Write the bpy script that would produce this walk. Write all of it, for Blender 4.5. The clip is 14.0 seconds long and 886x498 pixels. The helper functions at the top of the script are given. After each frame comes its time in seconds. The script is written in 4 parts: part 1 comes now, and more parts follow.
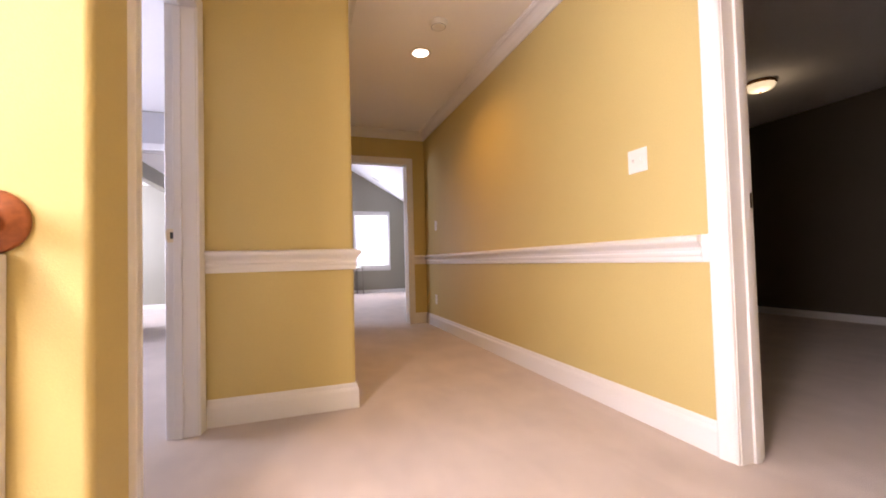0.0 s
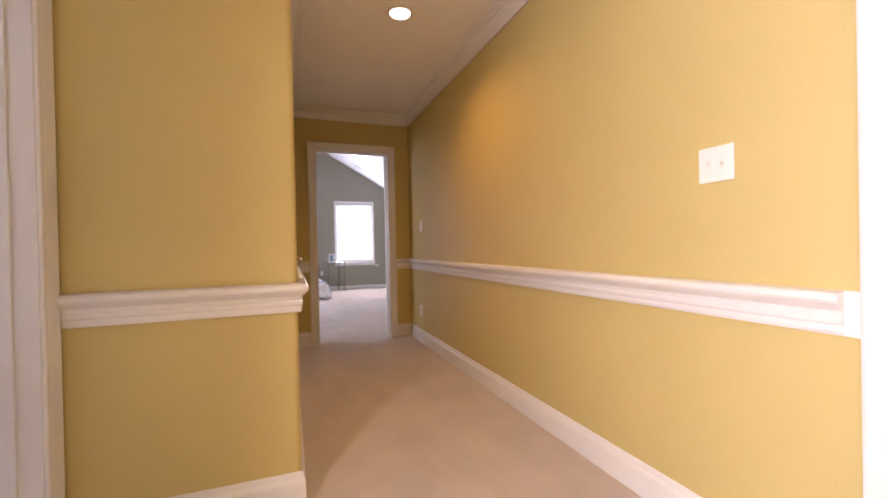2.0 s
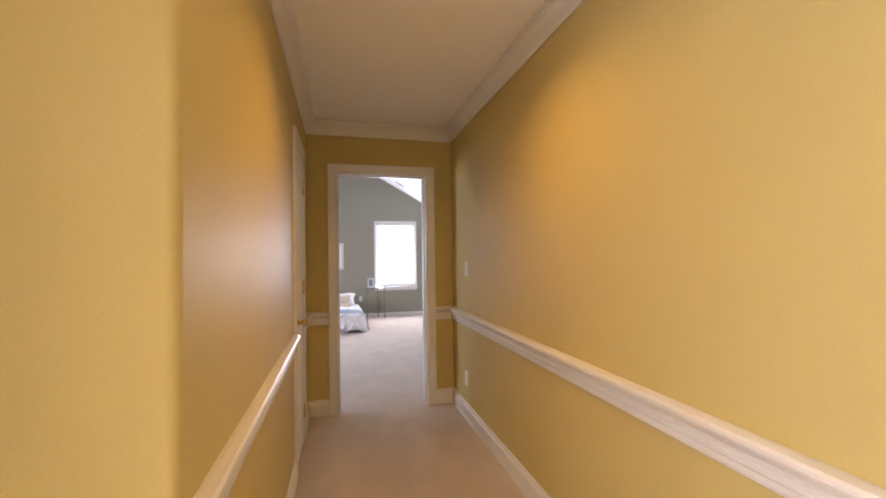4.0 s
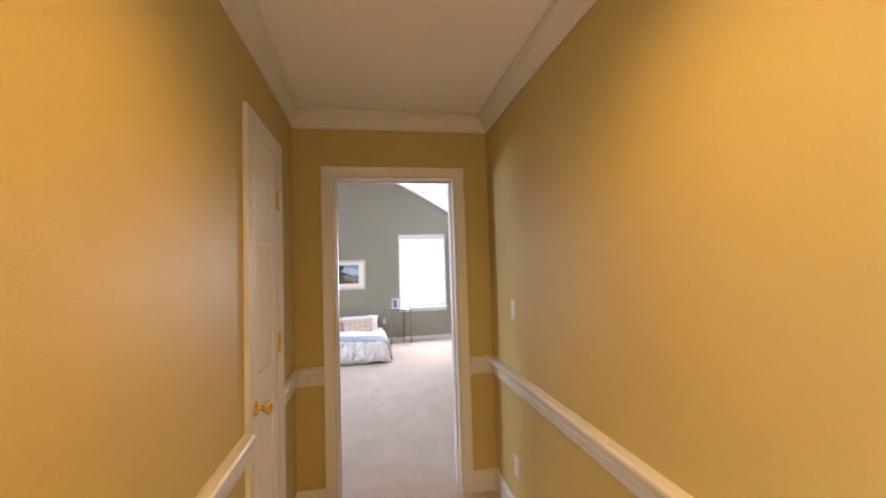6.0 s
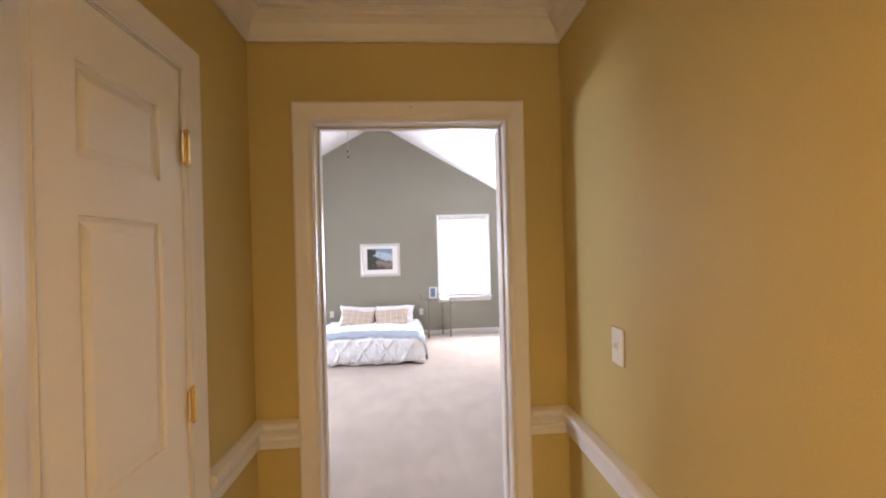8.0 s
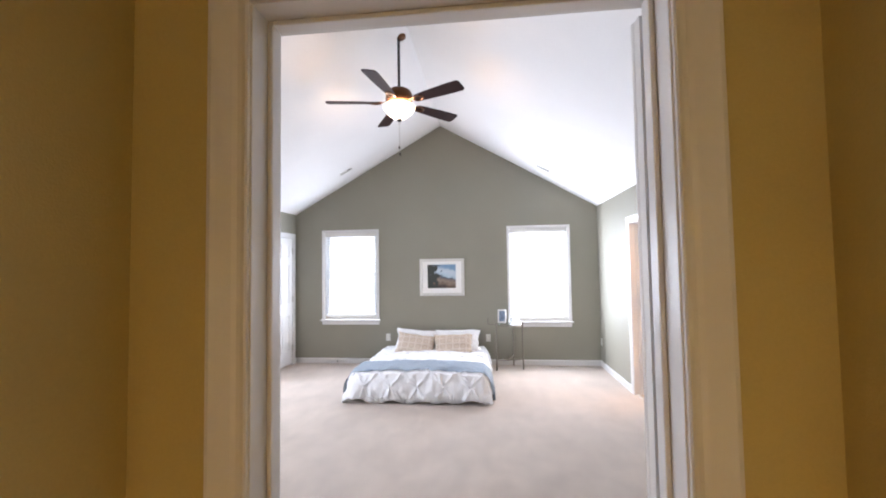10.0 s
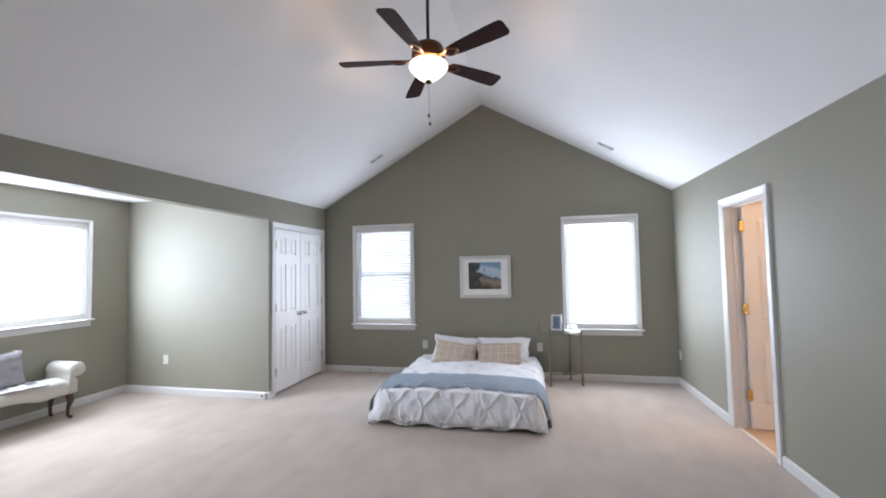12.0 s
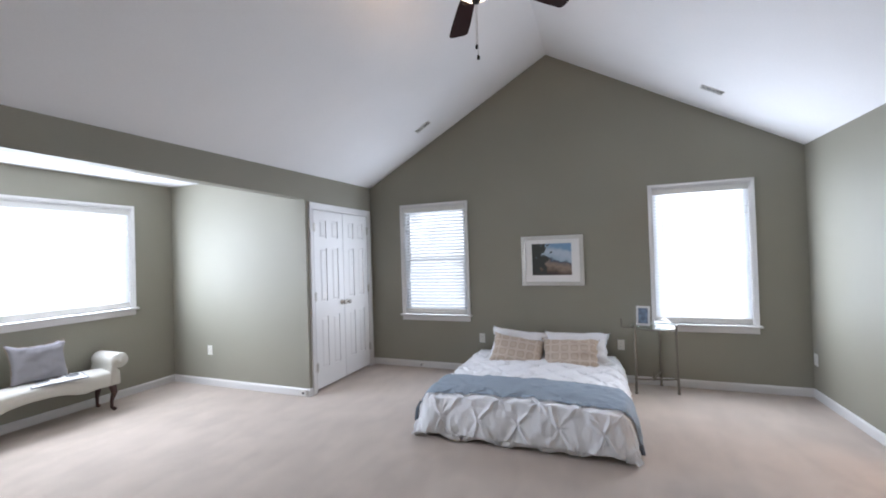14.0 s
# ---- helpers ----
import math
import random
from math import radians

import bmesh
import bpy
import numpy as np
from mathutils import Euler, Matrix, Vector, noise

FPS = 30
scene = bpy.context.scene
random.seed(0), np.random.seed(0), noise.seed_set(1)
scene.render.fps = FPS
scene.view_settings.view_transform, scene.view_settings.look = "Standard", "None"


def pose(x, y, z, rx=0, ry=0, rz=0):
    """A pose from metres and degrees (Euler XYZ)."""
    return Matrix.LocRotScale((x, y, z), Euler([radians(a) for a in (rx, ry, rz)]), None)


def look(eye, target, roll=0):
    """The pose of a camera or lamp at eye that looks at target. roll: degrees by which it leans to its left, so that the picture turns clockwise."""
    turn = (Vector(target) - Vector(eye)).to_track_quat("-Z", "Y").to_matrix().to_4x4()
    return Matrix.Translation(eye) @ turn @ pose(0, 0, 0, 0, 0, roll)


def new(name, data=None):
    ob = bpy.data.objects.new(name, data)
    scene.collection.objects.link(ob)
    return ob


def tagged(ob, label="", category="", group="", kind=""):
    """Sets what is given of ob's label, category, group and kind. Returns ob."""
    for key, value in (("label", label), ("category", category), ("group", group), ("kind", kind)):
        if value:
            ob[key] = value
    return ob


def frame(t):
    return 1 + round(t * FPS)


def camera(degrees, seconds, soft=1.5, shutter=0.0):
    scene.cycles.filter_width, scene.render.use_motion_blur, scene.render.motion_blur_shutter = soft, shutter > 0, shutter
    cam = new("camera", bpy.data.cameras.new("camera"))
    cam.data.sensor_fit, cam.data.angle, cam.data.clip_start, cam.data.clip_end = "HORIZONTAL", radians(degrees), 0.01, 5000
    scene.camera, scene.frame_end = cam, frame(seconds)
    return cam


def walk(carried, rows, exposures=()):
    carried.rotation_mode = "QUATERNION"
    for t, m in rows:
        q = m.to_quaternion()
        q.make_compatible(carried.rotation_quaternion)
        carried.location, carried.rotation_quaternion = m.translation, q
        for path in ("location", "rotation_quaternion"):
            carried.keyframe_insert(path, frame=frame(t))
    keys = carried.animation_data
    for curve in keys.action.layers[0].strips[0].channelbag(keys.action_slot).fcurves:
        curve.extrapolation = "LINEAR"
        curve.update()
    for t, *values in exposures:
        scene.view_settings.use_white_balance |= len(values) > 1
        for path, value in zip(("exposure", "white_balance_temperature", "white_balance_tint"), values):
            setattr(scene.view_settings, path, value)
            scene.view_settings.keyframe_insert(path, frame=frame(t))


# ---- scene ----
import functools
cam = camera(94.9, 14.0, soft=1.9)
PATH = [
    (0, (0.123, 0.148, 0.812), (0.781, 2.036, 0.871), -1.5),
    (0.5, (0.171, 0.304, 0.853), (0.855, 2.183, 0.899), -1.5),
    (1, (0.235, 0.456, 0.912), (0.95, 2.324, 0.931), -1.6),
    (1.5, (0.315, 0.618, 0.964), (1.044, 2.48, 0.961), -1.4),
    (2, (0.375, 0.779, 1.029), (1.084, 2.649, 1.016), -1.2),
    (2.5, (0.447, 1.014, 1.122), (1.123, 2.896, 1.096), -0.9),
    (3, (0.505, 1.224, 1.215), (1.14, 3.12, 1.204), -0.2),
    (3.5, (0.6, 1.455, 1.29), (1.159, 3.376, 1.305), -0.4),
    (6, (0.897, 2.651, 1.506), (1.242, 4.619, 1.595), -1.7),
    (6.5, (0.953, 2.907, 1.523), (1.271, 4.881, 1.583), -1.8),
    (7, (1.012, 3.178, 1.543), (1.283, 5.159, 1.564), -2.0),
    (7.5, (1.05, 3.424, 1.558), (1.257, 5.413, 1.56), -1.8),
    (8, (1.074, 3.673, 1.57), (1.202, 5.669, 1.571), -1.5),
    (8.5, (1.088, 3.919, 1.583), (1.126, 5.918, 1.6), -1.0),
    (9, (1.12, 4.17, 1.585), (1.06, 6.169, 1.627), -0.9),
    (11.5, (1.108, 5.222, 1.54), (0.737, 7.184, 1.659), -0.9),
    (12, (1.062, 5.422, 1.537), (0.633, 7.373, 1.63), -1.1),
    (12.5, (1.031, 5.619, 1.513), (0.536, 7.555, 1.581), -1.5),
    (13, (1.005, 5.826, 1.497), (0.451, 7.747, 1.54), -1.9),
    (13.5, (0.979, 6.002, 1.505), (0.346, 7.899, 1.531), -2.1),
    (14, (0.93, 6.17, 1.519), (0.213, 8.037, 1.544), -1.8),
]
walk(cam, [(t, look(eye, target, roll)) for t, eye, target, roll in PATH],
     exposures=[(0.0, -0.56, 6550, 31), (2.0, -0.60, 6550, 30), (3.0, -0.50, 6500, 25), (3.7, -0.42, 6500, 22), (6.0, -0.10, 6600, 19), (7.0, 0.06, 6700, 21), (9.0, 0.02, 6550, 19), (11.3, -0.82, 6400, 14), (12.5, -1.13, 6350, 14), (14.0, -1.18, 6350, 14)])

# ---------- world and light ----------
def make_world():
    w = bpy.data.worlds.new("sky")
    w.use_nodes = True
    nt = w.node_tree
    sky = nt.nodes.new("ShaderNodeTexSky")
    sky.sky_type, sky.sun_disc = "NISHITA", False
    sky.sun_elevation, sky.sun_rotation = radians(38), radians(150)
    sky.air_density, sky.dust_density = 1.0, 3.0
    bg = nt.nodes["Background"]
    bg.inputs["Strength"].default_value = SKY
    nt.links.new(sky.outputs["Color"], bg.inputs["Color"])
    scene.world = w


def lamp(name, kind, m, power, colour, **settings):
    data = bpy.data.lights.new(name, kind)
    data.energy, data.color = power, colour
    for key, value in settings.items():
        if key == "size":
            data.size = value
        elif key == "size_y":
            data.shape, data.size_y = "RECTANGLE", value
        elif key == "radius":
            data.shadow_soft_size = value
        elif key == "cone":
            data.spot_size, data.spot_blend = radians(value), settings.get("blend", 0.4)
    ob = new(name, data)
    ob.matrix_world = m
    return ob


SKY = 0.12
FAN_TURN = 37
WARM, DAY = (1.0, 0.57, 0.14), (0.765, 0.87, 1.0)
make_world()
sun = lamp("sun", "SUN", look((0, 0, 20), (-6, 8, 0)), 0.6, (1.0, 0.95, 0.88))
sun.data.angle = radians(12)
# daylight in the window openings; the landing's opening and lamp are added, out of view
lamp("window_light_back_west", "AREA", pose(-1.138, 11.205, 1.43, -90, 0, 0), 44, DAY, size=0.88, size_y=1.44)
lamp("window_light_back_east", "AREA", pose(1.943, 11.205, 1.43, -90, 0, 0), 94, DAY, size=0.88, size_y=1.44)
lamp("window_light_alcove", "AREA", pose(-4.20, 8.383, 1.57, -90, 0, 90), 255, DAY, size=1.84, size_y=1.15)
lamp("landing_side_fill", "AREA", pose(-2.59, -0.30, 1.62, -90, 0, 90), 118, (1.0, 0.93, 0.86), size=1.9, size_y=1.40)
lamp("window_light_study", "AREA", pose(-3.19, 3.55, 1.50, -90, 0, 90), 150, DAY, size=1.3, size_y=1.15)
# lamps of the house, and one added over the unseen landing to brighten its walls
lamp("hall_can_light", "SPOT", pose(1.08, 3.33, 2.515), 88, WARM, radius=0.07, cone=146, blend=1.0)
lamp("landing_top_fill", "AREA", pose(-1.35, -0.30, 2.505), 135, (1.0, 0.90, 0.80), size=0.36)
lamp("fan_light", "POINT", pose(0.295, 8.50, 3.145), 30, (1.0, 0.66, 0.40), radius=0.03)
lamp("bath_light", "POINT", pose(4.1, 9.0, 2.2), 80, (1.0, 0.62, 0.33), radius=0.1)
lamp("dome_light", "POINT", pose(4.55, 2.93, 2.37), 2.2, (1.0, 0.80, 0.45), radius=0.1)


# ---------- materials ----------
def mat(name, colour, rough=0.6, metal=0.0, grain=0.04, scale=60.0, patch=0.05, patch_scale=1.5, bump=0.0, bump_scale=None, coat=0.0, spec=0.5):
    """A surface with colour variation at two scales and fine relief, in object space metres."""
    m = bpy.data.materials.new(name)
    m.use_nodes = True
    nt = m.node_tree
    b = nt.nodes["Principled BSDF"]
    tc = nt.nodes.new("ShaderNodeTexCoord")
    n1, n2 = nt.nodes.new("ShaderNodeTexNoise"), nt.nodes.new("ShaderNodeTexNoise")
    n1.inputs["Scale"].default_value, n1.inputs["Detail"].default_value = scale, 4
    n2.inputs["Scale"].default_value, n2.inputs["Detail"].default_value = patch_scale, 3
    for n in (n1, n2):
        nt.links.new(tc.outputs["Object"], n.inputs["Vector"])
    def ranged(src, amount):
        r = nt.nodes.new("ShaderNodeMapRange")
        r.inputs["From Min"].default_value, r.inputs["From Max"].default_value = 0.25, 0.75
        r.inputs["To Min"].default_value, r.inputs["To Max"].default_value = 1 - amount, 1 + amount
        nt.links.new(src, r.inputs["Value"])
        return r.outputs[0]
    mul = nt.nodes.new("ShaderNodeMath")
    mul.operation = "MULTIPLY"
    nt.links.new(ranged(n1.outputs["Fac"], grain), mul.inputs[0])
    nt.links.new(ranged(n2.outputs["Fac"], patch), mul.inputs[1])
    sc = nt.nodes.new("ShaderNodeVectorMath")
    sc.operation = "SCALE"
    sc.inputs[0].default_value = colour[:3]
    nt.links.new(mul.outputs[0], sc.inputs["Scale"])
    nt.links.new(sc.outputs[0], b.inputs["Base Color"])
    b.inputs["Roughness"].default_value, b.inputs["Metallic"].default_value = rough, metal
    b.inputs["Coat Weight"].default_value = coat
    b.inputs["Specular IOR Level"].default_value = spec
    if bump:
        n3 = nt.nodes.new("ShaderNodeTexNoise")
        n3.inputs["Scale"].default_value, n3.inputs["Detail"].default_value = bump_scale or scale, 3
        nt.links.new(tc.outputs["Object"], n3.inputs["Vector"])
        bp = nt.nodes.new("ShaderNodeBump")
        bp.inputs["Strength"].default_value, bp.inputs["Distance"].default_value = bump, 0.004
        nt.links.new(n3.outputs["Fac"], bp.inputs["Height"])
        nt.links.new(bp.outputs[0], b.inputs["Normal"])
    return m


def glow(name, colour, strength):
    m = bpy.data.materials.new(name)
    m.use_nodes = True
    b = m.node_tree.nodes["Principled BSDF"]
    b.inputs["Base Color"].default_value = (0.85, 0.83, 0.78, 1)
    b.inputs["Roughness"].default_value = 0.35
    b.inputs["Emission Color"].default_value = (*colour, 1)
    b.inputs["Emission Strength"].default_value = strength
    return m


def glass_mat(name, tint=(1, 1, 1)):
    m = bpy.data.materials.new(name)
    m.use_nodes = True
    nt = m.node_tree
    nt.nodes.clear()
    out, mix = nt.nodes.new("ShaderNodeOutputMaterial"), nt.nodes.new("ShaderNodeMixShader")
    tr, gl, fr = nt.nodes.new("ShaderNodeBsdfTransparent"), nt.nodes.new("ShaderNodeBsdfGlossy"), nt.nodes.new("ShaderNodeLayerWeight")
    tr.inputs["Color"].default_value = (*tint, 1)
    gl.inputs["Roughness"].default_value = 0.03
    fr.inputs["Blend"].default_value = 0.25
    half = nt.nodes.new("ShaderNodeMath")
    half.operation = "MULTIPLY_ADD"
    half.inputs[1].default_value, half.inputs[2].default_value = 0.45, 0.04
    nt.links.new(fr.outputs["Facing"], half.inputs[0])
    nt.links.new(half.outputs[0], mix.inputs[0])
    nt.links.new(tr.outputs[0], mix.inputs[1])
    nt.links.new(gl.outputs[0], mix.inputs[2])
    nt.links.new(mix.outputs[0], out.inputs["Surface"])
    return m


def slat_mat():
    m = mat("blind_slat_white", (0.80, 0.81, 0.82), 0.5, grain=0.02)
    nt = m.node_tree
    b, out = nt.nodes["Principled BSDF"], nt.nodes["Material Output"]
    tl, mix = nt.nodes.new("ShaderNodeBsdfTranslucent"), nt.nodes.new("ShaderNodeMixShader")
    tl.inputs["Color"].default_value = (0.9, 0.92, 0.95, 1)
    mix.inputs[0].default_value = 0.8
    nt.links.new(b.outputs[0], mix.inputs[1])
    nt.links.new(tl.outputs[0], mix.inputs[2])
    nt.links.new(mix.outputs[0], out.inputs["Surface"])
    return m


GOLD = mat("gold_wall_paint", (0.512, 0.408, 0.165), 0.53, grain=0.03, scale=140, patch=0.04, bump=0.15, bump_scale=220, spec=0.3)
SAGE = mat("sage_grey_wall_paint", (0.270, 0.255, 0.205), 0.6, grain=0.025, scale=140, patch=0.03, bump=0.12, bump_scale=220)
GREY = mat("grey_wall_paint", (0.40, 0.39, 0.40), 0.55, grain=0.025, scale=140, patch=0.03, bump=0.12, bump_scale=220)
# spare room brown, with the room's lack of light put into the colour
DARK = mat("unlit_room_shade_brown", (0.075, 0.058, 0.036), 0.6, grain=0.03, scale=140, patch=0.04)
CEIL = mat("ceiling_white_paint", (0.82, 0.81, 0.81), 0.85, grain=0.015, scale=90, patch=0.02, bump=0.1, bump_scale=160)
TRIM = mat("trim_white_gloss", (0.67, 0.655, 0.645), 0.32, grain=0.012, scale=80, patch=0.02, bump=0.03, bump_scale=120)
DOORW = mat("door_white_paint", (0.78, 0.77, 0.76), 0.35, grain=0.015, scale=120, patch=0.02, bump=0.06, bump_scale=150)
PLASTIC = mat("white_plastic", (0.70, 0.685, 0.65), 0.4, grain=0.01)
SLOT = mat("dark_slot", (0.03, 0.03, 0.03), 0.6)
BRASS = mat("polished_brass", (0.75, 0.52, 0.20), 0.22, 1.0, grain=0.04, scale=200)
SATINB = mat("satin_brass", (0.70, 0.60, 0.42), 0.55, 0.6, grain=0.03)
STEEL = mat("brushed_nickel", (0.50, 0.47, 0.43), 0.42, 1.0, grain=0.05, scale=200)
BRONZE = mat("oil_rubbed_bronze", (0.30, 0.150, 0.075), 0.25, 0.9, grain=0.1, scale=80, patch=0.15)
PEWTER = mat("antique_pewter", (0.23, 0.205, 0.175), 0.42, 0.85, grain=0.08, scale=120, patch=0.1)
FANB = mat("dark_aged_bronze", (0.115, 0.052, 0.026), 0.30, 0.9, grain=0.1, scale=80, patch=0.15)
BLACK = mat("dark_metal", (0.03, 0.027, 0.025), 0.4, 0.8)
WOOD = mat("red_oak_rail", (0.27, 0.085, 0.028), 0.3, grain=0.12, scale=50, patch=0.15, patch_scale=8, coat=0.3)
DARKOAK = mat("dark_oak_rosette", (0.27, 0.082, 0.026), 0.42, grain=0.2, scale=60, patch=0.3, patch_scale=14, spec=0.3)
MAHOG = mat("dark_mahogany", (0.055, 0.018, 0.012), 0.3, grain=0.2, scale=40, patch=0.2, coat=0.3)
CREAM = mat("cream_upholstery", (0.56, 0.535, 0.48), 0.85, grain=0.06, scale=260, patch=0.04, bump=0.25, bump_scale=350)
LILAC = mat("grey_lilac_linen", (0.245, 0.23, 0.245), 0.9, grain=0.08, scale=300, patch=0.05, bump=0.3, bump_scale=350)
PIPING = mat("tan_piping", (0.28, 0.22, 0.18), 0.8)
LINEN = mat("white_cotton", (0.78, 0.78, 0.80), 0.85, grain=0.03, scale=200, patch=0.03, patch_scale=5, bump=0.25, bump_scale=45)
BLUE = mat("blue_grey_knit", (0.27, 0.325, 0.385), 0.9, grain=0.1, scale=220, patch=0.06, bump=0.4, bump_scale=260)
NAVY = mat("slate_tassel_yarn", (0.11, 0.13, 0.155), 0.9, grain=0.2, scale=150)
PAPER = mat("white_paper", (0.78, 0.77, 0.75), 0.7)
INK = mat("grey_print", (0.22, 0.22, 0.23), 0.7)
SILVERF = mat("silver_picture_frame", (0.62, 0.61, 0.58), 0.35, 0.3, grain=0.04)
MATB = mat("white_mat_board", (0.82, 0.81, 0.79), 0.8, grain=0.01)
TILE = mat("tan_floor_tile", (0.52, 0.38, 0.25), 0.35, grain=0.05, scale=30, patch=0.06)
GRASS = mat("pale_winter_ground", (0.30, 0.30, 0.28), 0.95, grain=0.2, scale=3, patch=0.2, patch_scale=0.1)
GLASS = glass_mat("clear_pane")
JARG = glass_mat("dish_glass", (0.985, 0.99, 0.99))
TABLEG = glass_mat("table_glass", (0.93, 0.97, 0.95))
SLATM = slat_mat()
CANGLOW = glow("can_lamp_glow", (1.0, 0.86, 0.66), 9)
BOWL = glow("frosted_bowl_glow", (1.0, 0.80, 0.60), 9.0)
def sky_glow(name, strength, low):
    """Bright overcast haze outside a window, with faint darker drifts of far trees."""
    m = bpy.data.materials.new(name)
    m.use_nodes = True
    nt = m.node_tree
    nt.nodes.clear()
    out, em = nt.nodes.new("ShaderNodeOutputMaterial"), nt.nodes.new("ShaderNodeEmission")
    tc, n, r = nt.nodes.new("ShaderNodeTexCoord"), nt.nodes.new("ShaderNodeTexNoise"), nt.nodes.new("ShaderNodeMapRange")
    n.inputs["Scale"].default_value, n.inputs["Detail"].default_value = 3.0, 5
    r.inputs["From Min"].default_value, r.inputs["From Max"].default_value = 0.35, 0.6
    r.inputs["To Min"].default_value, r.inputs["To Max"].default_value = low, strength
    nt.links.new(tc.outputs["Object"], n.inputs["Vector"])
    nt.links.new(n.outputs["Fac"], r.inputs["Value"])
    nt.links.new(r.outputs[0], em.inputs["Strength"])
    em.inputs["Color"].default_value = (0.88, 0.95, 1.0, 1)
    nt.links.new(em.outputs[0], out.inputs["Surface"])
    return m


HAZE, HAZE_DIM = sky_glow("bright_haze", 21.0, 18.0), sky_glow("dim_haze", 6.2, 3.0)
DOME = glow("amber_dome_glow", (1.0, 0.82, 0.46), 1.3)


def carpet_mat():
    """Cut pile: tuft noise, brushed patches and fine relief."""
    m = mat("beige_carpet", (0.490, 0.405, 0.342), 0.97, grain=0.12, scale=420, patch=0.08, patch_scale=3.4, bump=0.9, bump_scale=330, spec=0.1)
    b = m.node_tree.nodes["Principled BSDF"]
    nt = m.node_tree
    base = b.inputs["Base Color"].links[0].from_socket
    tc, mp, n, r = nt.nodes.new("ShaderNodeTexCoord"), nt.nodes.new("ShaderNodeMapping"), nt.nodes.new("ShaderNodeTexNoise"), nt.nodes.new("ShaderNodeMapRange")
    mp.inputs["Rotation"].default_value, mp.inputs["Scale"].default_value = (0, 0, radians(28)), (2.2, 0.9, 1)
    n.inputs["Scale"].default_value, n.inputs["Detail"].default_value, n.inputs["Distortion"].default_value = 2.3, 5, 0.6
    r.inputs["From Min"].default_value, r.inputs["From Max"].default_value = 0.35, 0.65
    r.inputs["To Min"].default_value, r.inputs["To Max"].default_value = 0.94, 1.05
    sc = nt.nodes.new("ShaderNodeVectorMath")
    sc.operation = "SCALE"
    nt.links.new(tc.outputs["Object"], mp.inputs["Vector"])
    nt.links.new(mp.outputs[0], n.inputs["Vector"])
    nt.links.new(n.outputs["Fac"], r.inputs["Value"])
    nt.links.new(base, sc.inputs[0])
    nt.links.new(r.outputs[0], sc.inputs["Scale"])
    nt.links.new(sc.outputs[0], b.inputs["Base Color"])
    b.inputs["Sheen Weight"].default_value, b.inputs["Sheen Roughness"].default_value = 0.25, 0.6
    return m


def blade_mat():
    m = mat("walnut_fan_blade", (0.028, 0.009, 0.008), 0.5, grain=0.15, scale=90, patch=0.2, patch_scale=9, spec=0.1)
    return m


def medallion_mat():
    """Tan cotton printed with rows of rounded medallions."""
    m = mat("tan_medallion_print", (0.55, 0.465, 0.39), 0.9, grain=0.05, scale=250, patch=0.04, bump=0.2, bump_scale=300)
    nt = m.node_tree
    b = nt.nodes["Principled BSDF"]
    base = b.inputs["Base Color"].links[0].from_socket
    tc = nt.nodes.new("ShaderNodeTexCoord")
    sep = nt.nodes.new("ShaderNodeSeparateXYZ")
    nt.links.new(tc.outputs["Object"], sep.inputs[0])
    def cell(src):
        a = nt.nodes.new("ShaderNodeMath"); a.operation = "MULTIPLY"; a.inputs[1].default_value = 1 / 0.10
        f = nt.nodes.new("ShaderNodeMath"); f.operation = "FRACT"
        s = nt.nodes.new("ShaderNodeMath"); s.operation = "SUBTRACT"; s.inputs[1].default_value = 0.5
        q = nt.nodes.new("ShaderNodeMath"); q.operation = "POWER"; q.inputs[1].default_value = 4
        d = nt.nodes.new("ShaderNodeMath"); d.operation = "ABSOLUTE"
        nt.links.new(src, a.inputs[0]); nt.links.new(a.outputs[0], f.inputs[0]); nt.links.new(f.outputs[0], s.inputs[0])
        nt.links.new(s.outputs[0], d.inputs[0]); nt.links.new(d.outputs[0], q.inputs[0])
        return q.outputs[0]
    add = nt.nodes.new("ShaderNodeMath"); add.operation = "ADD"
    nt.links.new(cell(sep.outputs["X"]), add.inputs[0]); nt.links.new(cell(sep.outputs["Z"]), add.inputs[1])
    ramp = nt.nodes.new("ShaderNodeValToRGB")
    ramp.color_ramp.interpolation = "EASE"
    ramp.color_ramp.elements[0].position, ramp.color_ramp.elements[0].color = 0.014, (0.62, 0.56, 0.50, 1)
    ramp.color_ramp.elements[1].position, ramp.color_ramp.elements[1].color = 0.034, (1, 1, 1, 1)
    ramp.color_ramp.elements.new(0.001).color = (0.80, 0.75, 0.69, 1)
    nt.links.new(add.outputs[0], ramp.inputs[0])
    mix = nt.nodes.new("ShaderNodeMix"); mix.data_type = "RGBA"; mix.blend_type = "MULTIPLY"; mix.inputs[0].default_value = 0.55
    nt.links.new(base, mix.inputs[6]); nt.links.new(ramp.outputs[0], mix.inputs[7])
    nt.links.new(mix.outputs[2], b.inputs["Base Color"])
    return m


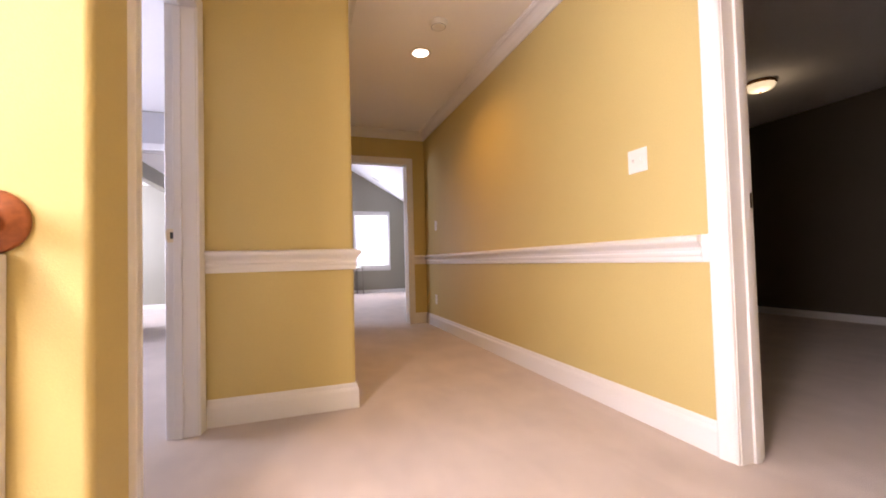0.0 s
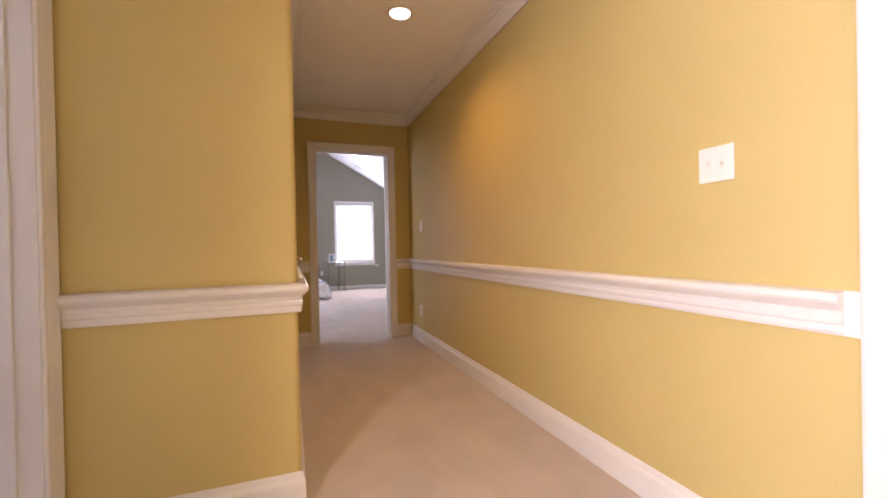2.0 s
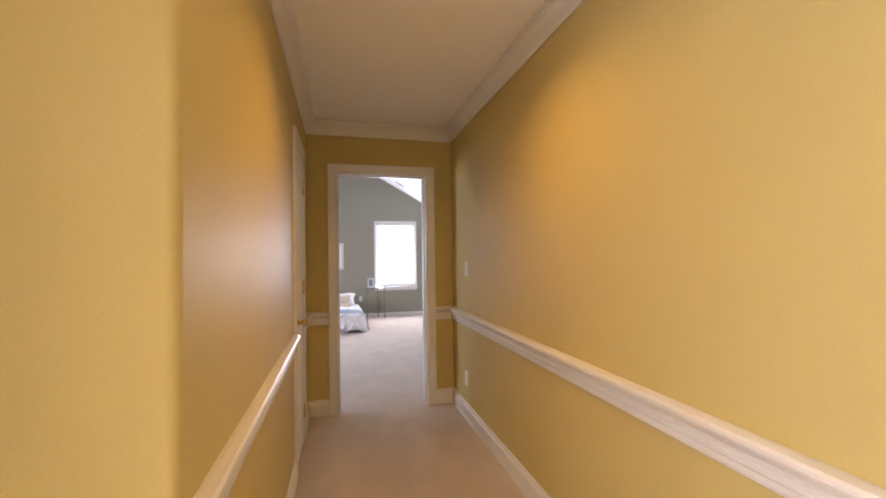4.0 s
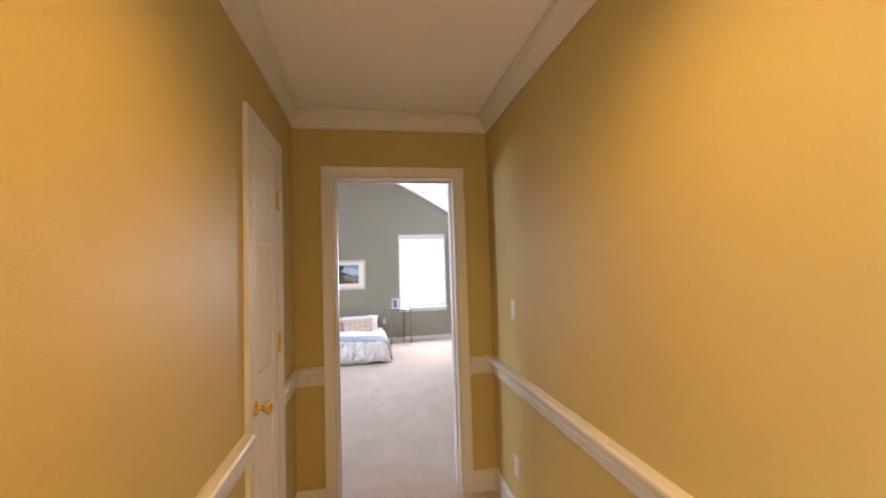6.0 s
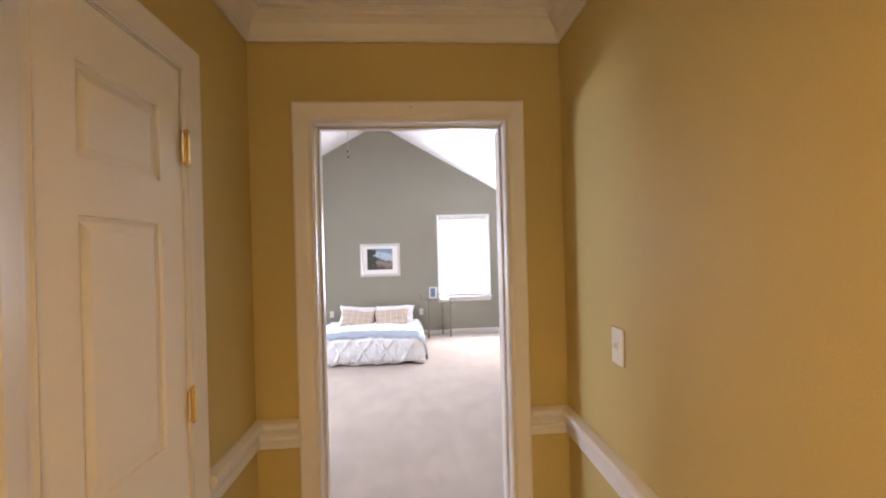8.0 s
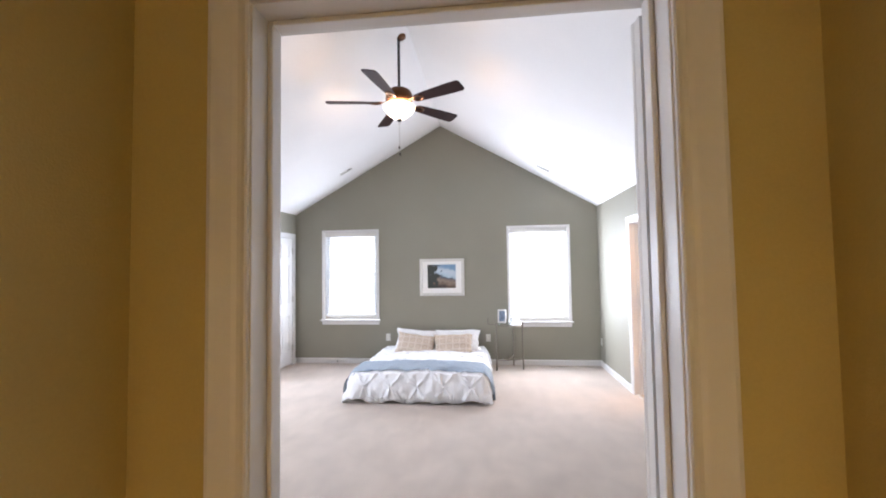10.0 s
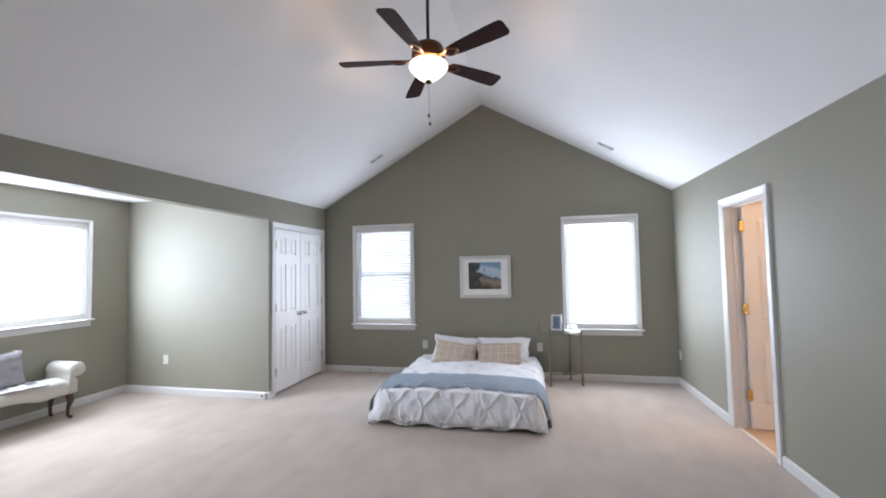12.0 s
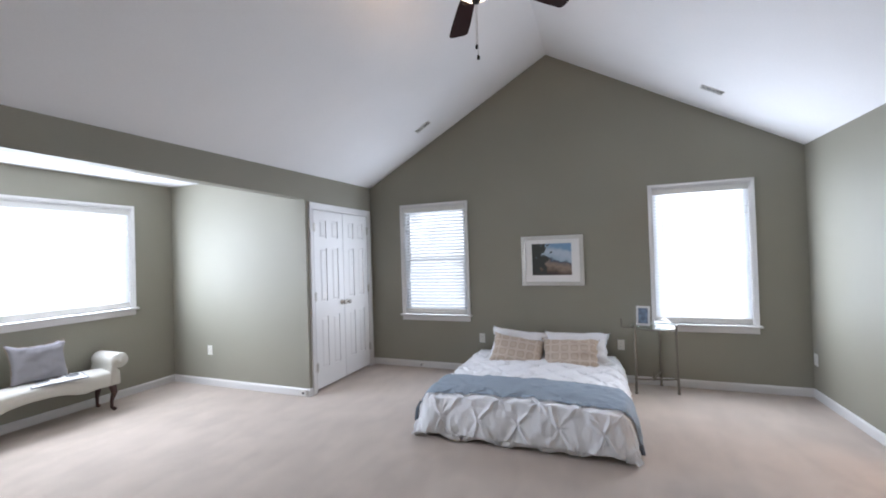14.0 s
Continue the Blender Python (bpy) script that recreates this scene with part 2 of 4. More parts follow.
def painting_mat():
    """Seascape print: pale blue sky, dark trees on one side, brown rocky shore."""
    m = bpy.data.materials.new("seascape_print")
    m.use_nodes = True
    nt = m.node_tree
    b = nt.nodes["Principled BSDF"]
    b.inputs["Roughness"].default_value = 0.4
    tc, sep = nt.nodes.new("ShaderNodeTexCoord"), nt.nodes.new("ShaderNodeSeparateXYZ")
    nt.links.new(tc.outputs["Object"], sep.inputs[0])
    n = nt.nodes.new("ShaderNodeTexNoise")
    n.inputs["Scale"].default_value, n.inputs["Detail"].default_value = 14, 6
    nt.links.new(tc.outputs["Object"], n.inputs["Vector"])
    h = nt.nodes.new("ShaderNodeMath"); h.operation = "MULTIPLY_ADD"
    h.inputs[1].default_value, h.inputs[2].default_value = 0.16, -0.08
    nt.links.new(n.outputs["Fac"], h.inputs[0])
    z = nt.nodes.new("ShaderNodeMath"); z.operation = "ADD"
    slope = nt.nodes.new("ShaderNodeMath"); slope.operation = "MULTIPLY_ADD"
    slope.inputs[1].default_value = 0.28
    nt.links.new(sep.outputs["X"], slope.inputs[0]); nt.links.new(sep.outputs["Z"], slope.inputs[2])
    nt.links.new(slope.outputs[0], z.inputs[0]); nt.links.new(h.outputs[0], z.inputs[1])
    r = nt.nodes.new("ShaderNodeMapRange")
    r.inputs["From Min"].default_value, r.inputs["From Max"].default_value = -0.19, 0.19
    nt.links.new(z.outputs[0], r.inputs["Value"])
    ramp = nt.nodes.new("ShaderNodeValToRGB")
    e = ramp.color_ramp.elements
    e[0].position, e[0].color = 0.0, (0.035, 0.03, 0.03, 1)
    e[1].position, e[1].color = 1.0, (0.17, 0.30, 0.46, 1)
    for p, c in ((0.18, (0.12, 0.085, 0.065, 1)), (0.34, (0.29, 0.22, 0.175, 1)), (0.47, (0.22, 0.18, 0.155, 1)), (0.53, (0.06, 0.08, 0.12, 1)), (0.60, (0.36, 0.46, 0.55, 1)), (0.8, (0.48, 0.55, 0.62, 1))):
        e.new(p).color = c
    nt.links.new(r.outputs[0], ramp.inputs[0])
    # dark trees towards the west side, above the shore
    t = nt.nodes.new("ShaderNodeMath"); t.operation = "MULTIPLY_ADD"
    t.inputs[1].default_value, t.inputs[2].default_value = 0.55, -0.36
    nt.links.new(n.outputs["Fac"], t.inputs[0])
    tx = nt.nodes.new("ShaderNodeMath"); tx.operation = "ADD"
    nt.links.new(sep.outputs["X"], tx.inputs[0]); nt.links.new(t.outputs[0], tx.inputs[1])
    lt = nt.nodes.new("ShaderNodeMath"); lt.operation = "LESS_THAN"; lt.inputs[1].default_value = -0.16
    nt.links.new(tx.outputs[0], lt.inputs[0])
    mix = nt.nodes.new("ShaderNodeMix"); mix.data_type = "RGBA"
    nt.links.new(lt.outputs[0], mix.inputs[0]); nt.links.new(ramp.outputs[0], mix.inputs[6])
    mix.inputs[7].default_value = (0.05, 0.055, 0.05, 1)
    nt.links.new(mix.outputs[2], b.inputs["Base Color"])
    return m


CARPET, BLADE, MEDAL, PAINTING = carpet_mat(), blade_mat(), medallion_mat(), painting_mat()


# ---------- builders ----------
def part(name, bm, material, parent=None, label="", smooth=False, m=None):
    """Links a bmesh as one mesh object, under a thing or a part."""
    me = bpy.data.meshes.new(name)
    bmesh.ops.recalc_face_normals(bm, faces=bm.faces)
    bm.to_mesh(me)
    bm.free()
    for mt in material if isinstance(material, (list, tuple)) else (material,):
        me.materials.append(mt)
    if smooth:
        me.shade_smooth()
    ob = new(name, me)
    if parent is not None:
        ob.parent = parent
    if m is not None:
        ob.matrix_basis = m
    if label:
        tagged(ob, label)
    return ob


def thing(name, label, category, m=None, group=""):
    ob = new(name)
    ob.empty_display_size = 0.1
    if m is not None:
        ob.matrix_basis = m
    return tagged(ob, label, category, group)


def structure(ob, label, category=""):
    return tagged(ob, label, category, "", "structure")


def box(bm, a, b, bevel=0.0, seg=2, mi=0):
    """A box between two corners, with rounded edges if bevel is given."""
    vs = [bm.verts.new((x, y, z)) for x in (a[0], b[0]) for y in (a[1], b[1]) for z in (a[2], b[2])]
    fs = [bm.faces.new([vs[i] for i in q]) for q in ((0, 1, 3, 2), (4, 6, 7, 5), (0, 4, 5, 1), (2, 3, 7, 6), (0, 2, 6, 4), (1, 5, 7, 3))]
    for f in fs:
        f.material_index = mi
    if bevel:
        es = list({e for f in fs for e in f.edges})
        bmesh.ops.bevel(bm, geom=es, offset=bevel, segments=seg, affect="EDGES", profile=0.5)
    return fs


def boxed(*args, **kw):
    bm = bmesh.new()
    box(bm, *args, **kw)
    return bm


def lathe(profile, n=24, m=None, closed=False):
    """A turned shape from (radius, z) points."""
    bm = bmesh.new()
    rings = []
    for r, z in profile:
        if r < 1e-6:
            rings.append([bm.verts.new((0, 0, z))])
        else:
            rings.append([bm.verts.new((r * math.cos(2 * math.pi * i / n), r * math.sin(2 * math.pi * i / n), z)) for i in range(n)])
    for a, b in zip(rings, rings[1:]):
        for i in range(n):
            j = (i + 1) % n
            if len(a) == 1 and len(b) == 1:
                continue
            if len(a) == 1:
                bm.faces.new((a[0], b[i], b[j]))
            elif len(b) == 1:
                bm.faces.new((a[i], b[0], a[j]))
            else:
                bm.faces.new((a[i], b[i], b[j], a[j]))
    for ring in (rings[0], rings[-1]):
        if len(ring) > 1 and not closed:
            bm.faces.new(ring)
    if m is not None:
        bm.transform(m)
    return bm


def tube(points, radius, n=10):
    """A round bar along points; radius may be a list."""
    bm = bmesh.new()
    pts = [Vector(p) for p in points]
    rad = radius if isinstance(radius, (list, tuple)) else [radius] * len(pts)
    rings, side = [], None
    for i, p in enumerate(pts):
        d = (pts[min(i + 1, len(pts) - 1)] - pts[max(i - 1, 0)]).normalized()
        if side is None:
            side = d.orthogonal().normalized()
        side = (side - d * side.dot(d)).normalized()
        up = d.cross(side)
        rings.append([bm.verts.new(p + rad[i] * (math.cos(2 * math.pi * k / n) * side + math.sin(2 * math.pi * k / n) * up)) for k in range(n)])
    for a, b in zip(rings, rings[1:]):
        for k in range(n):
            bm.faces.new((a[k], a[(k + 1) % n], b[(k + 1) % n], b[k]))
    bm.faces.new(rings[0])
    bm.faces.new(rings[-1])
    return bm


def merge(*bms):
    out = bmesh.new()
    for b in bms:
        me = bpy.data.meshes.new("tmp")
        b.to_mesh(me)
        b.free()
        out.from_mesh(me)
        bpy.data.meshes.remove(me)
    return out


def run(name, pts, profile, material, label, z0=0.0):
    """A moulding along wall faces: pts in plan with the room on the left hand; profile of (off the wall, height)."""
    bm = bmesh.new()
    P = [Vector(p) for p in pts]
    loops = []
    for i, p in enumerate(P):
        a = (P[i] - P[i - 1]).normalized() if i else None
        b = (P[i + 1] - P[i]).normalized() if i + 1 < len(P) else None
        na = Vector((-a.y, a.x)) if a is not None else None
        nb = Vector((-b.y, b.x)) if b is not None else None
        if na is None or nb is None:
            off = na if nb is None else nb
        else:
            off = (na + nb) / max(0.2, 1 + na.dot(nb))
        loops.append([bm.verts.new((p.x + off.x * d, p.y + off.y * d, z0 + z)) for d, z in profile])
    k = len(profile)
    for a, b in zip(loops, loops[1:]):
        for i in range(k):
            bm.faces.new((a[i], a[(i + 1) % k], b[(i + 1) % k], b[i]))
    bm.faces.new(loops[0])
    bm.faces.new(loops[-1])
    return structure(part(name, bm, material), label, "moulding")


BASE_P = [(0, 0), (0.015, 0), (0.015, 0.088), (0.012, 0.098), (0.008, 0.104), (0.006, 0.118), (0.003, 0.125), (0, 0.125)]
BASE_LOW = [(0, 0), (0.013, 0), (0.013, 0.066), (0.009, 0.076), (0.004, 0.085), (0, 0.085)]
RAIL_P = [(d, z * 1.05) for d, z in [(0, 0), (0.010, 0), (0.013, 0.010), (0.013, 0.024), (0.018, 0.030), (0.018, 0.040), (0.013, 0.046), (0.016, 0.060), (0.028, 0.072), (0.036, 0.080), (0.040, 0.088), (0.040, 0.098), (0.034, 0.105), (0.012, 0.110), (0, 0.110)]]
CROWN_P = [(0, -0.108), (0.010, -0.108), (0.010, -0.096), (0.016, -0.088), (0.022, -0.070), (0.034, -0.048), (0.052, -0.032), (0.066, -0.026), (0.070, -0.018), (0.080, -0.014), (0.080, 0.0), (0, 0)]
CASE_P = [(0.0, 0.0), (0.0, 0.010), (0.004, 0.013), (0.012, 0.011), (0.020, 0.011), (0.030, 0.014), (0.060, 0.019), (0.070, 0.021), (0.078, 0.019), (0.080, 0.0)]


def casing(name, w, h, parent, profile=CASE_P, material=None, depth=0.0):
    """Door casing on the face y=0, proud to -y, round an opening x 0..w, z 0..h, with mitred corners."""
    bm = bmesh.new()
    loops = [[bm.verts.new(f(a, b)) for a, b in profile] for f in (
        lambda a, b: (-a, -b - depth, 0), lambda a, b: (-a, -b - depth, h + a), lambda a, b: (w + a, -b - depth, h + a), lambda a, b: (w + a, -b - depth, 0))]
    k = len(profile)
    for a, b in zip(loops, loops[1:]):
        for i in range(k):
            bm.faces.new((a[i], b[i], b[(i + 1) % k], a[(i + 1) % k]))
    bm.faces.new(loops[0])
    bm.faces.new(loops[-1])
    return part(name, bm, material or TRIM, parent)


def door_frame(name, label, m, w, h, thick, both=True):
    """A lined opening: local x across the opening, y through the wall from the near face, z up."""
    top = structure(thing(name, label, "door frame", m), label, "door frame")
    casing("casing", w, h, top)
    if both:
        c = casing("casing", w, h, top)
        c.matrix_basis = Matrix.Translation((w, thick, 0)) @ pose(0, 0, 0, 0, 0, 180)
    j = 0.018
    part("jamb", boxed((-j, -0.002, 0), (0.004, thick + 0.002, h), 0.002), TRIM, top)
    part("jamb", boxed((w - 0.004, -0.002, 0), (w + j, thick + 0.002, h), 0.002), TRIM, top)
    part("head_jamb", boxed((-j, -0.002, h - 0.004), (w + j, thick + 0.002, h + j), 0.002), TRIM, top)
    s = thick * 0.5
    part("door_stop", boxed((0.004, s, 0), (0.015, s + 0.035, h - 0.004), 0.003), TRIM, top)
    part("door_stop", boxed((w - 0.015, s, 0), (w - 0.004, s + 0.035, h - 0.004), 0.003), TRIM, top)
    part("door_stop", boxed((0.015, s, h - 0.015), (w - 0.015, s + 0.035, h - 0.004), 0.003), TRIM, top)
    return top


def wall(name, label, axis, lo, hi, a0, a1, z0, z1, mats, holes=(), ends=0):
    """A wall with thickness: axis "x": it stands between x=lo and x=hi and runs along y from a0 to a1 (or the other way round). mats: paint of the low side and the high side. holes: (a0, a1, z0, z1)."""
    bm = bmesh.new()
    cuts = sorted({a0, a1, *(v for h in holes for v in h[:2])})
    for s, e in zip(cuts, cuts[1:]):
        spans = [(z0, z1)]
        for h in holes:
            if h[0] <= s and h[1] >= e:
                spans = [q for u, v in spans for q in ((u, min(v, h[2])), (max(u, h[3]), v)) if q[1] - q[0] > 1e-4]
        for u, v in spans:
            p, q = ((lo, s, u), (hi, e, v)) if axis == "x" else ((s, lo, u), (e, hi, v))
            fs = box(bm, p, q)
            n = 0 if axis == "x" else 1
            for f in fs:
                d = f.calc_center_median()[n] - (lo + hi) / 2
                f.material_index = ends if abs(d) < 1e-4 else int(d > 0)
    bmesh.ops.remove_doubles(bm, verts=bm.verts, dist=1e-5)
    ob = part(name, bm, mats)
    return structure(ob, label, "wall")


def door_leaf(parent, name, w, h, t, cols, rows, label=""):
    """A panelled door: x 0..w, y 0..t, z 0..h. rows: (z0, z1) of each row of panels. Each raised panel is a part."""
    st = 0.105 if cols == 2 else 0.095
    mid = 0.10
    pw = (w - 2 * st - (mid if cols == 2 else 0)) / cols
    xs = [(st + i * (pw + mid), st + i * (pw + mid) + pw) for i in range(cols)]
    bm = bmesh.new()
    r = 0.009
    box(bm, (0.001, r, 0.001), (w - 0.001, t - r, h - 0.001))
    for y0, y1 in ((0, r), (t - r, t)):
        box(bm, (0, y0, 0), (st, y1, h))
        box(bm, (w - st, y0, 0), (w, y1, h))
        if cols == 2:
            box(bm, (xs[0][1], y0, 0), (xs[1][0], y1, h))
        zs = [0] + [v for q in rows for v in q] + [h]
        for u, v in zip(zs[0::2], zs[1::2]):
            for x0, x1 in xs:
                box(bm, (x0, y0, u), (x1, y1, v))
    leaf = part(name, bm, DOORW, parent, label)
    for z0, z1 in rows:
        for x0, x1 in xs:
            b2 = bmesh.new()
            for yb, yt in ((r, 0.002), (t - r, t - 0.002)):
                g = 0.012
                i1 = [(x0 + g, yb, z0 + g), (x1 - g, yb, z0 + g), (x1 - g, yb, z1 - g), (x0 + g, yb, z1 - g)]
                g = 0.032
                i2 = [(x0 + g, yt, z0 + g), (x1 - g, yt, z0 + g), (x1 - g, yt, z1 - g), (x0 + g, yt, z1 - g)]
                V1, V2 = [b2.verts.new(p) for p in i1], [b2.verts.new(p) for p in i2]
                for k in range(4):
                    b2.faces.new((V1[k], V1[(k + 1) % 4], V2[(k + 1) % 4], V2[k]))
                b2.faces.new(V2)
            part("panel", b2, DOORW, leaf)
    return leaf


def knob(parent, m, material, name="door_knob"):
    """A door knob on the face z=0, standing out along +z."""
    return part(name, lathe([(0, 0), (0.031, 0), (0.032, 0.004), (0.024, 0.009), (0.012, 0.013), (0.011, 0.026), (0.019, 0.034), (0.026, 0.044), (0.027, 0.052), (0.022, 0.061), (0.012, 0.066), (0, 0.067)], 20), material, parent, smooth=True, m=m)


def hinge(parent, m, material=None):
    """A butt hinge: knuckle along z with two leaves."""
    bm = merge(tube([(0, 0, -0.046), (0, 0, 0.046)], 0.0075, 10), boxed((-0.001, -0.022, -0.045), (0.0025, 0, 0.045)), boxed((-0.001, 0, -0.045), (0.0025, 0.022, 0.045)),
               lathe([(0, 0.046), (0.009, 0.046), (0.006, 0.053), (0, 0.055)], 10), lathe([(0, -0.055), (0.006, -0.053), (0.009, -0.046), (0, -0.046)], 10))
    return part("hinge", bm, material or BRASS, parent, m=m)


def plate(label, category, m, gangs=1, kind="outlet"):
    """A wall plate on the face y=0, proud to -y, centred."""
    top = thing("light_switch" if kind == "switch" else "wall_outlet", label, category, m)
    w = 0.072 + 0.046 * (gangs - 1)
    part("cover_plate", boxed((-w / 2, -0.006, -0.058), (w / 2, -0.0005, 0.058), 0.0025), PLASTIC, top)
    for g in range(gangs):
        x = (g - (gangs - 1) / 2) * 0.046
        if kind == "switch":
            part("toggle", merge(boxed((x - 0.006, -0.0085, -0.013), (x + 0.006, -0.006, 0.013)), boxed((x - 0.004, -0.018, -0.002), (x + 0.004, -0.007, 0.009), 0.0015)), PLASTIC, top)
        else:
            for z in (-0.02, 0.02):
                part("socket", boxed((x - 0.017, -0.0085, z - 0.014), (x + 0.017, -0.006, z + 0.014), 0.003), PLASTIC, top)
                part("slot", merge(boxed((x - 0.008, -0.009, z - 0.004), (x - 0.006, -0.0086, z + 0.006)), boxed((x + 0.006, -0.009, z - 0.004), (x + 0.008, -0.0086, z + 0.006))), SLOT, top)
        for z in ((-0.03, 0.03) if kind == "switch" else (0,)):
            part("screw", lathe([(0, 0), (0.003, 0), (0.002, 0.001), (0, 0.001)], 8, pose(x, -0.006, z, 90)), PLASTIC, top)
    return top


# ---------- floors, walls, ceilings ----------
HALL_L, HALL_R, DOOR_Y, ROOM_Y = 0.405, 1.70, 5.37, 5.48
ROOM_L, ROOM_R, BACK = -2.09, 2.86, 11.215
EAVE, RIDGE_X, RIDGE_Z = 2.49, 0.40, 3.895
ALC_X, ALC_S, ALC_N, HEAD_Z = -4.21, 6.95, 9.815, 2.178
CEIL_H, DOOR_H, NOSE = 2.54, 2.105, 0.022

structure(part("ground", boxed((-400, -400, -3.6), (400, 400, -3.2)), GRASS), "pale bare winter ground outside the house", "ground")
structure(part("floor", boxed((-4.4, -1.8, -0.25), (6.3, 11.4, 0.0)), CARPET), "beige cut-pile carpet with brushed lighter patches", "floor")
structure(part("bathroom_floor", boxed((2.90, 8.0, 0.0), (5.2, 11.0, 0.006)), TILE), "tan ceramic tile floor of the bathroom", "floor")

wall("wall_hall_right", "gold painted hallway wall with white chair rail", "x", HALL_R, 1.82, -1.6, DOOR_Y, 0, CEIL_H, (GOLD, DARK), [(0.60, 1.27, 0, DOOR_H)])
wall("wall_hall_left", "gold painted hallway wall beside the linen closet", "x", 0.285, HALL_L, 2.515 + NOSE, DOOR_Y, 0, CEIL_H, (GREY, GOLD), [(4.42, 4.885, 0, DOOR_H)], 1)
wall("wall_hall_face", "gold painted wall at the hallway corner", "y", 2.515, 2.635, -0.36, 0.285, 0, CEIL_H, (GOLD, GREY))
wall("wall_study_east", "wall with a cased doorway beside the landing", "x", -0.48, -0.36, 1.37 + NOSE, DOOR_Y, 0, CEIL_H, (GREY, GOLD), [(1.665, 2.42, 0, DOOR_H)], 1)
wall("wall_landing_north", "gold painted wall above the stair landing", "y", 1.37, 1.49, -3.2, -0.48, 0, CEIL_H, (GOLD, GREY))
# opening added in this unseen wall for the lamp that brightens the hall
wall("wall_landing_west", "gold landing wall with an added window opening, out of view", "x", -2.72, -2.6, -1.6, 1.37, 0, CEIL_H, (GREY, GOLD), [(-1.25, 0.65, 0.92, 2.32)])
wall("wall_landing_south", "plain gold wall closing the landing", "y", -1.72, -1.6, -2.72, 1.82, 0, CEIL_H, (GREY, GOLD))
wall("wall_study_west", "plain grey wall of the side room", "x", -3.32, -3.2, 1.37, DOOR_Y, 0, CEIL_H, (GREY, GREY), [(2.90, 4.20, 0.93, 2.08)])
wall("wall_bedroom_south", "wall between hallway and bedroom with a cased doorway", "y", DOOR_Y, ROOM_Y, -0.42, 2.98, 0, EAVE + 0.04, (GOLD, SAGE), [(0.660, 1.455, 0, DOOR_H)])
wall("wall_bedroom_southwest", "wall between side room and bedroom with a cased doorway", "y", DOOR_Y, ROOM_Y, -4.33, -0.42, 0, EAVE + 0.04, (GREY, SAGE), [(-1.89, -1.09, 0, DOOR_H)])
# the last glowing sheet stands behind the added landing opening
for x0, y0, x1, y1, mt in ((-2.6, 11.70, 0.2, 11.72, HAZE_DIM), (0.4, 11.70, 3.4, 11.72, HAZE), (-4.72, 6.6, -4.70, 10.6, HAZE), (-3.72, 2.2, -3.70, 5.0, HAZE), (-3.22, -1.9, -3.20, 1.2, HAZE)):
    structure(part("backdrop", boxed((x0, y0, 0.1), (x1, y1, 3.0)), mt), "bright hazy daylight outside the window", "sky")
wall("wall_bedroom_back", "sage grey gable wall with two windows", "y", BACK, BACK + 0.13, -2.21, 2.98, 0, EAVE, (SAGE, SAGE), [(-1.588, -0.687, 0.72, 2.172), (1.487, 2.398, 0.685, 2.172)])
wall("wall_bedroom_right", "sage grey bedroom wall with the bathroom doorway", "x", ROOM_R, 2.98, ROOM_Y, BACK, 0, EAVE, (SAGE, CEIL), [(9.09, 9.77, 0, 2.065)])
wall("wall_bedroom_left", "sage grey bedroom wall with closets and alcove opening", "x", -2.21, ROOM_L, ROOM_Y, BACK, 0, EAVE, (SAGE, SAGE), [(6.05, 6.81, 0, DOOR_H), (ALC_S, ALC_N, 0, HEAD_Z), (9.945, 11.075, 0, 2.075)])
wall("wall_alcove_north", "sage grey end wall of the window alcove", "y", ALC_N, ALC_N + 0.12, ALC_X, -2.21, 0, EAVE, (SAGE, SAGE))
wall("wall_alcove_south", "sage grey end wall of the window alcove", "y", ALC_S - 0.12, ALC_S, ALC_X, -2.21, 0, EAVE, (SAGE, SAGE))
wall("wall_alcove_window", "sage grey alcove wall with a wide window", "x", ALC_X - 0.12, ALC_X, ROOM_Y, BACK + 0.13, 0, EAVE, (SAGE, SAGE), [(7.447, 9.318, 1.005, 2.162)])
wall("wall_closet_back", "plain closet wall", "y", BACK, BACK + 0.13, ALC_X, -2.21, 0, EAVE, (SAGE, SAGE))
wall("wall_spare_far", "brown wall of the unlit room, darkened in colour for its shade", "x", 6.0, 6.12, -1.6, 5.37, 0, CEIL_H, (DARK, DARK))
wall("wall_spare_north", "brown wall of the unlit room, darkened in colour for its shade", "y", 5.25, 5.368, 1.82, 6.0, 0, CEIL_H, (DARK, DARK))
wall("wall_spare_south", "brown wall of the unlit room, darkened in colour for its shade", "y", -1.72, -1.6, 1.82, 6.12, 0, CEIL_H, (DARK, DARK))
wall("wall_bath_north", "cream bathroom wall", "y", 10.9, 11.0, 2.98, 5.2, 0, EAVE, (CEIL, CEIL))
wall("wall_bath_south", "cream bathroom wall", "y", 7.95, 8.05, 2.98, 5.2, 0, EAVE, (CEIL, CEIL))
wall("wall_bath_east", "cream bathroom wall", "x", 5.1, 5.2, 8.05, 10.9, 0, EAVE, (CEIL, CEIL))


def rounded_corner(name, x0, x1, y):
    """The rounded drywall corner at the south-east end of a wall that stands between x0 and x1."""
    bm = bmesh.new()
    plan = [(x0, y)] + [(x1 - NOSE + NOSE * math.sin(radians(a)), y + NOSE - NOSE * math.cos(radians(a))) for a in range(0, 91, 9)] + [(x0, y + NOSE)]
    low, top = [bm.verts.new((px, py, 0)) for px, py in plan], [bm.verts.new((px, py, CEIL_H)) for px, py in plan]
    bm.faces.new(low)
    bm.faces.new(top)
    for i in range(len(plan)):
        j = (i + 1) % len(plan)
        bm.faces.new((low[i], low[j], top[j], top[i]))
    return structure(part(name, bm, GOLD), "rounded gold painted wall corner", "wall")


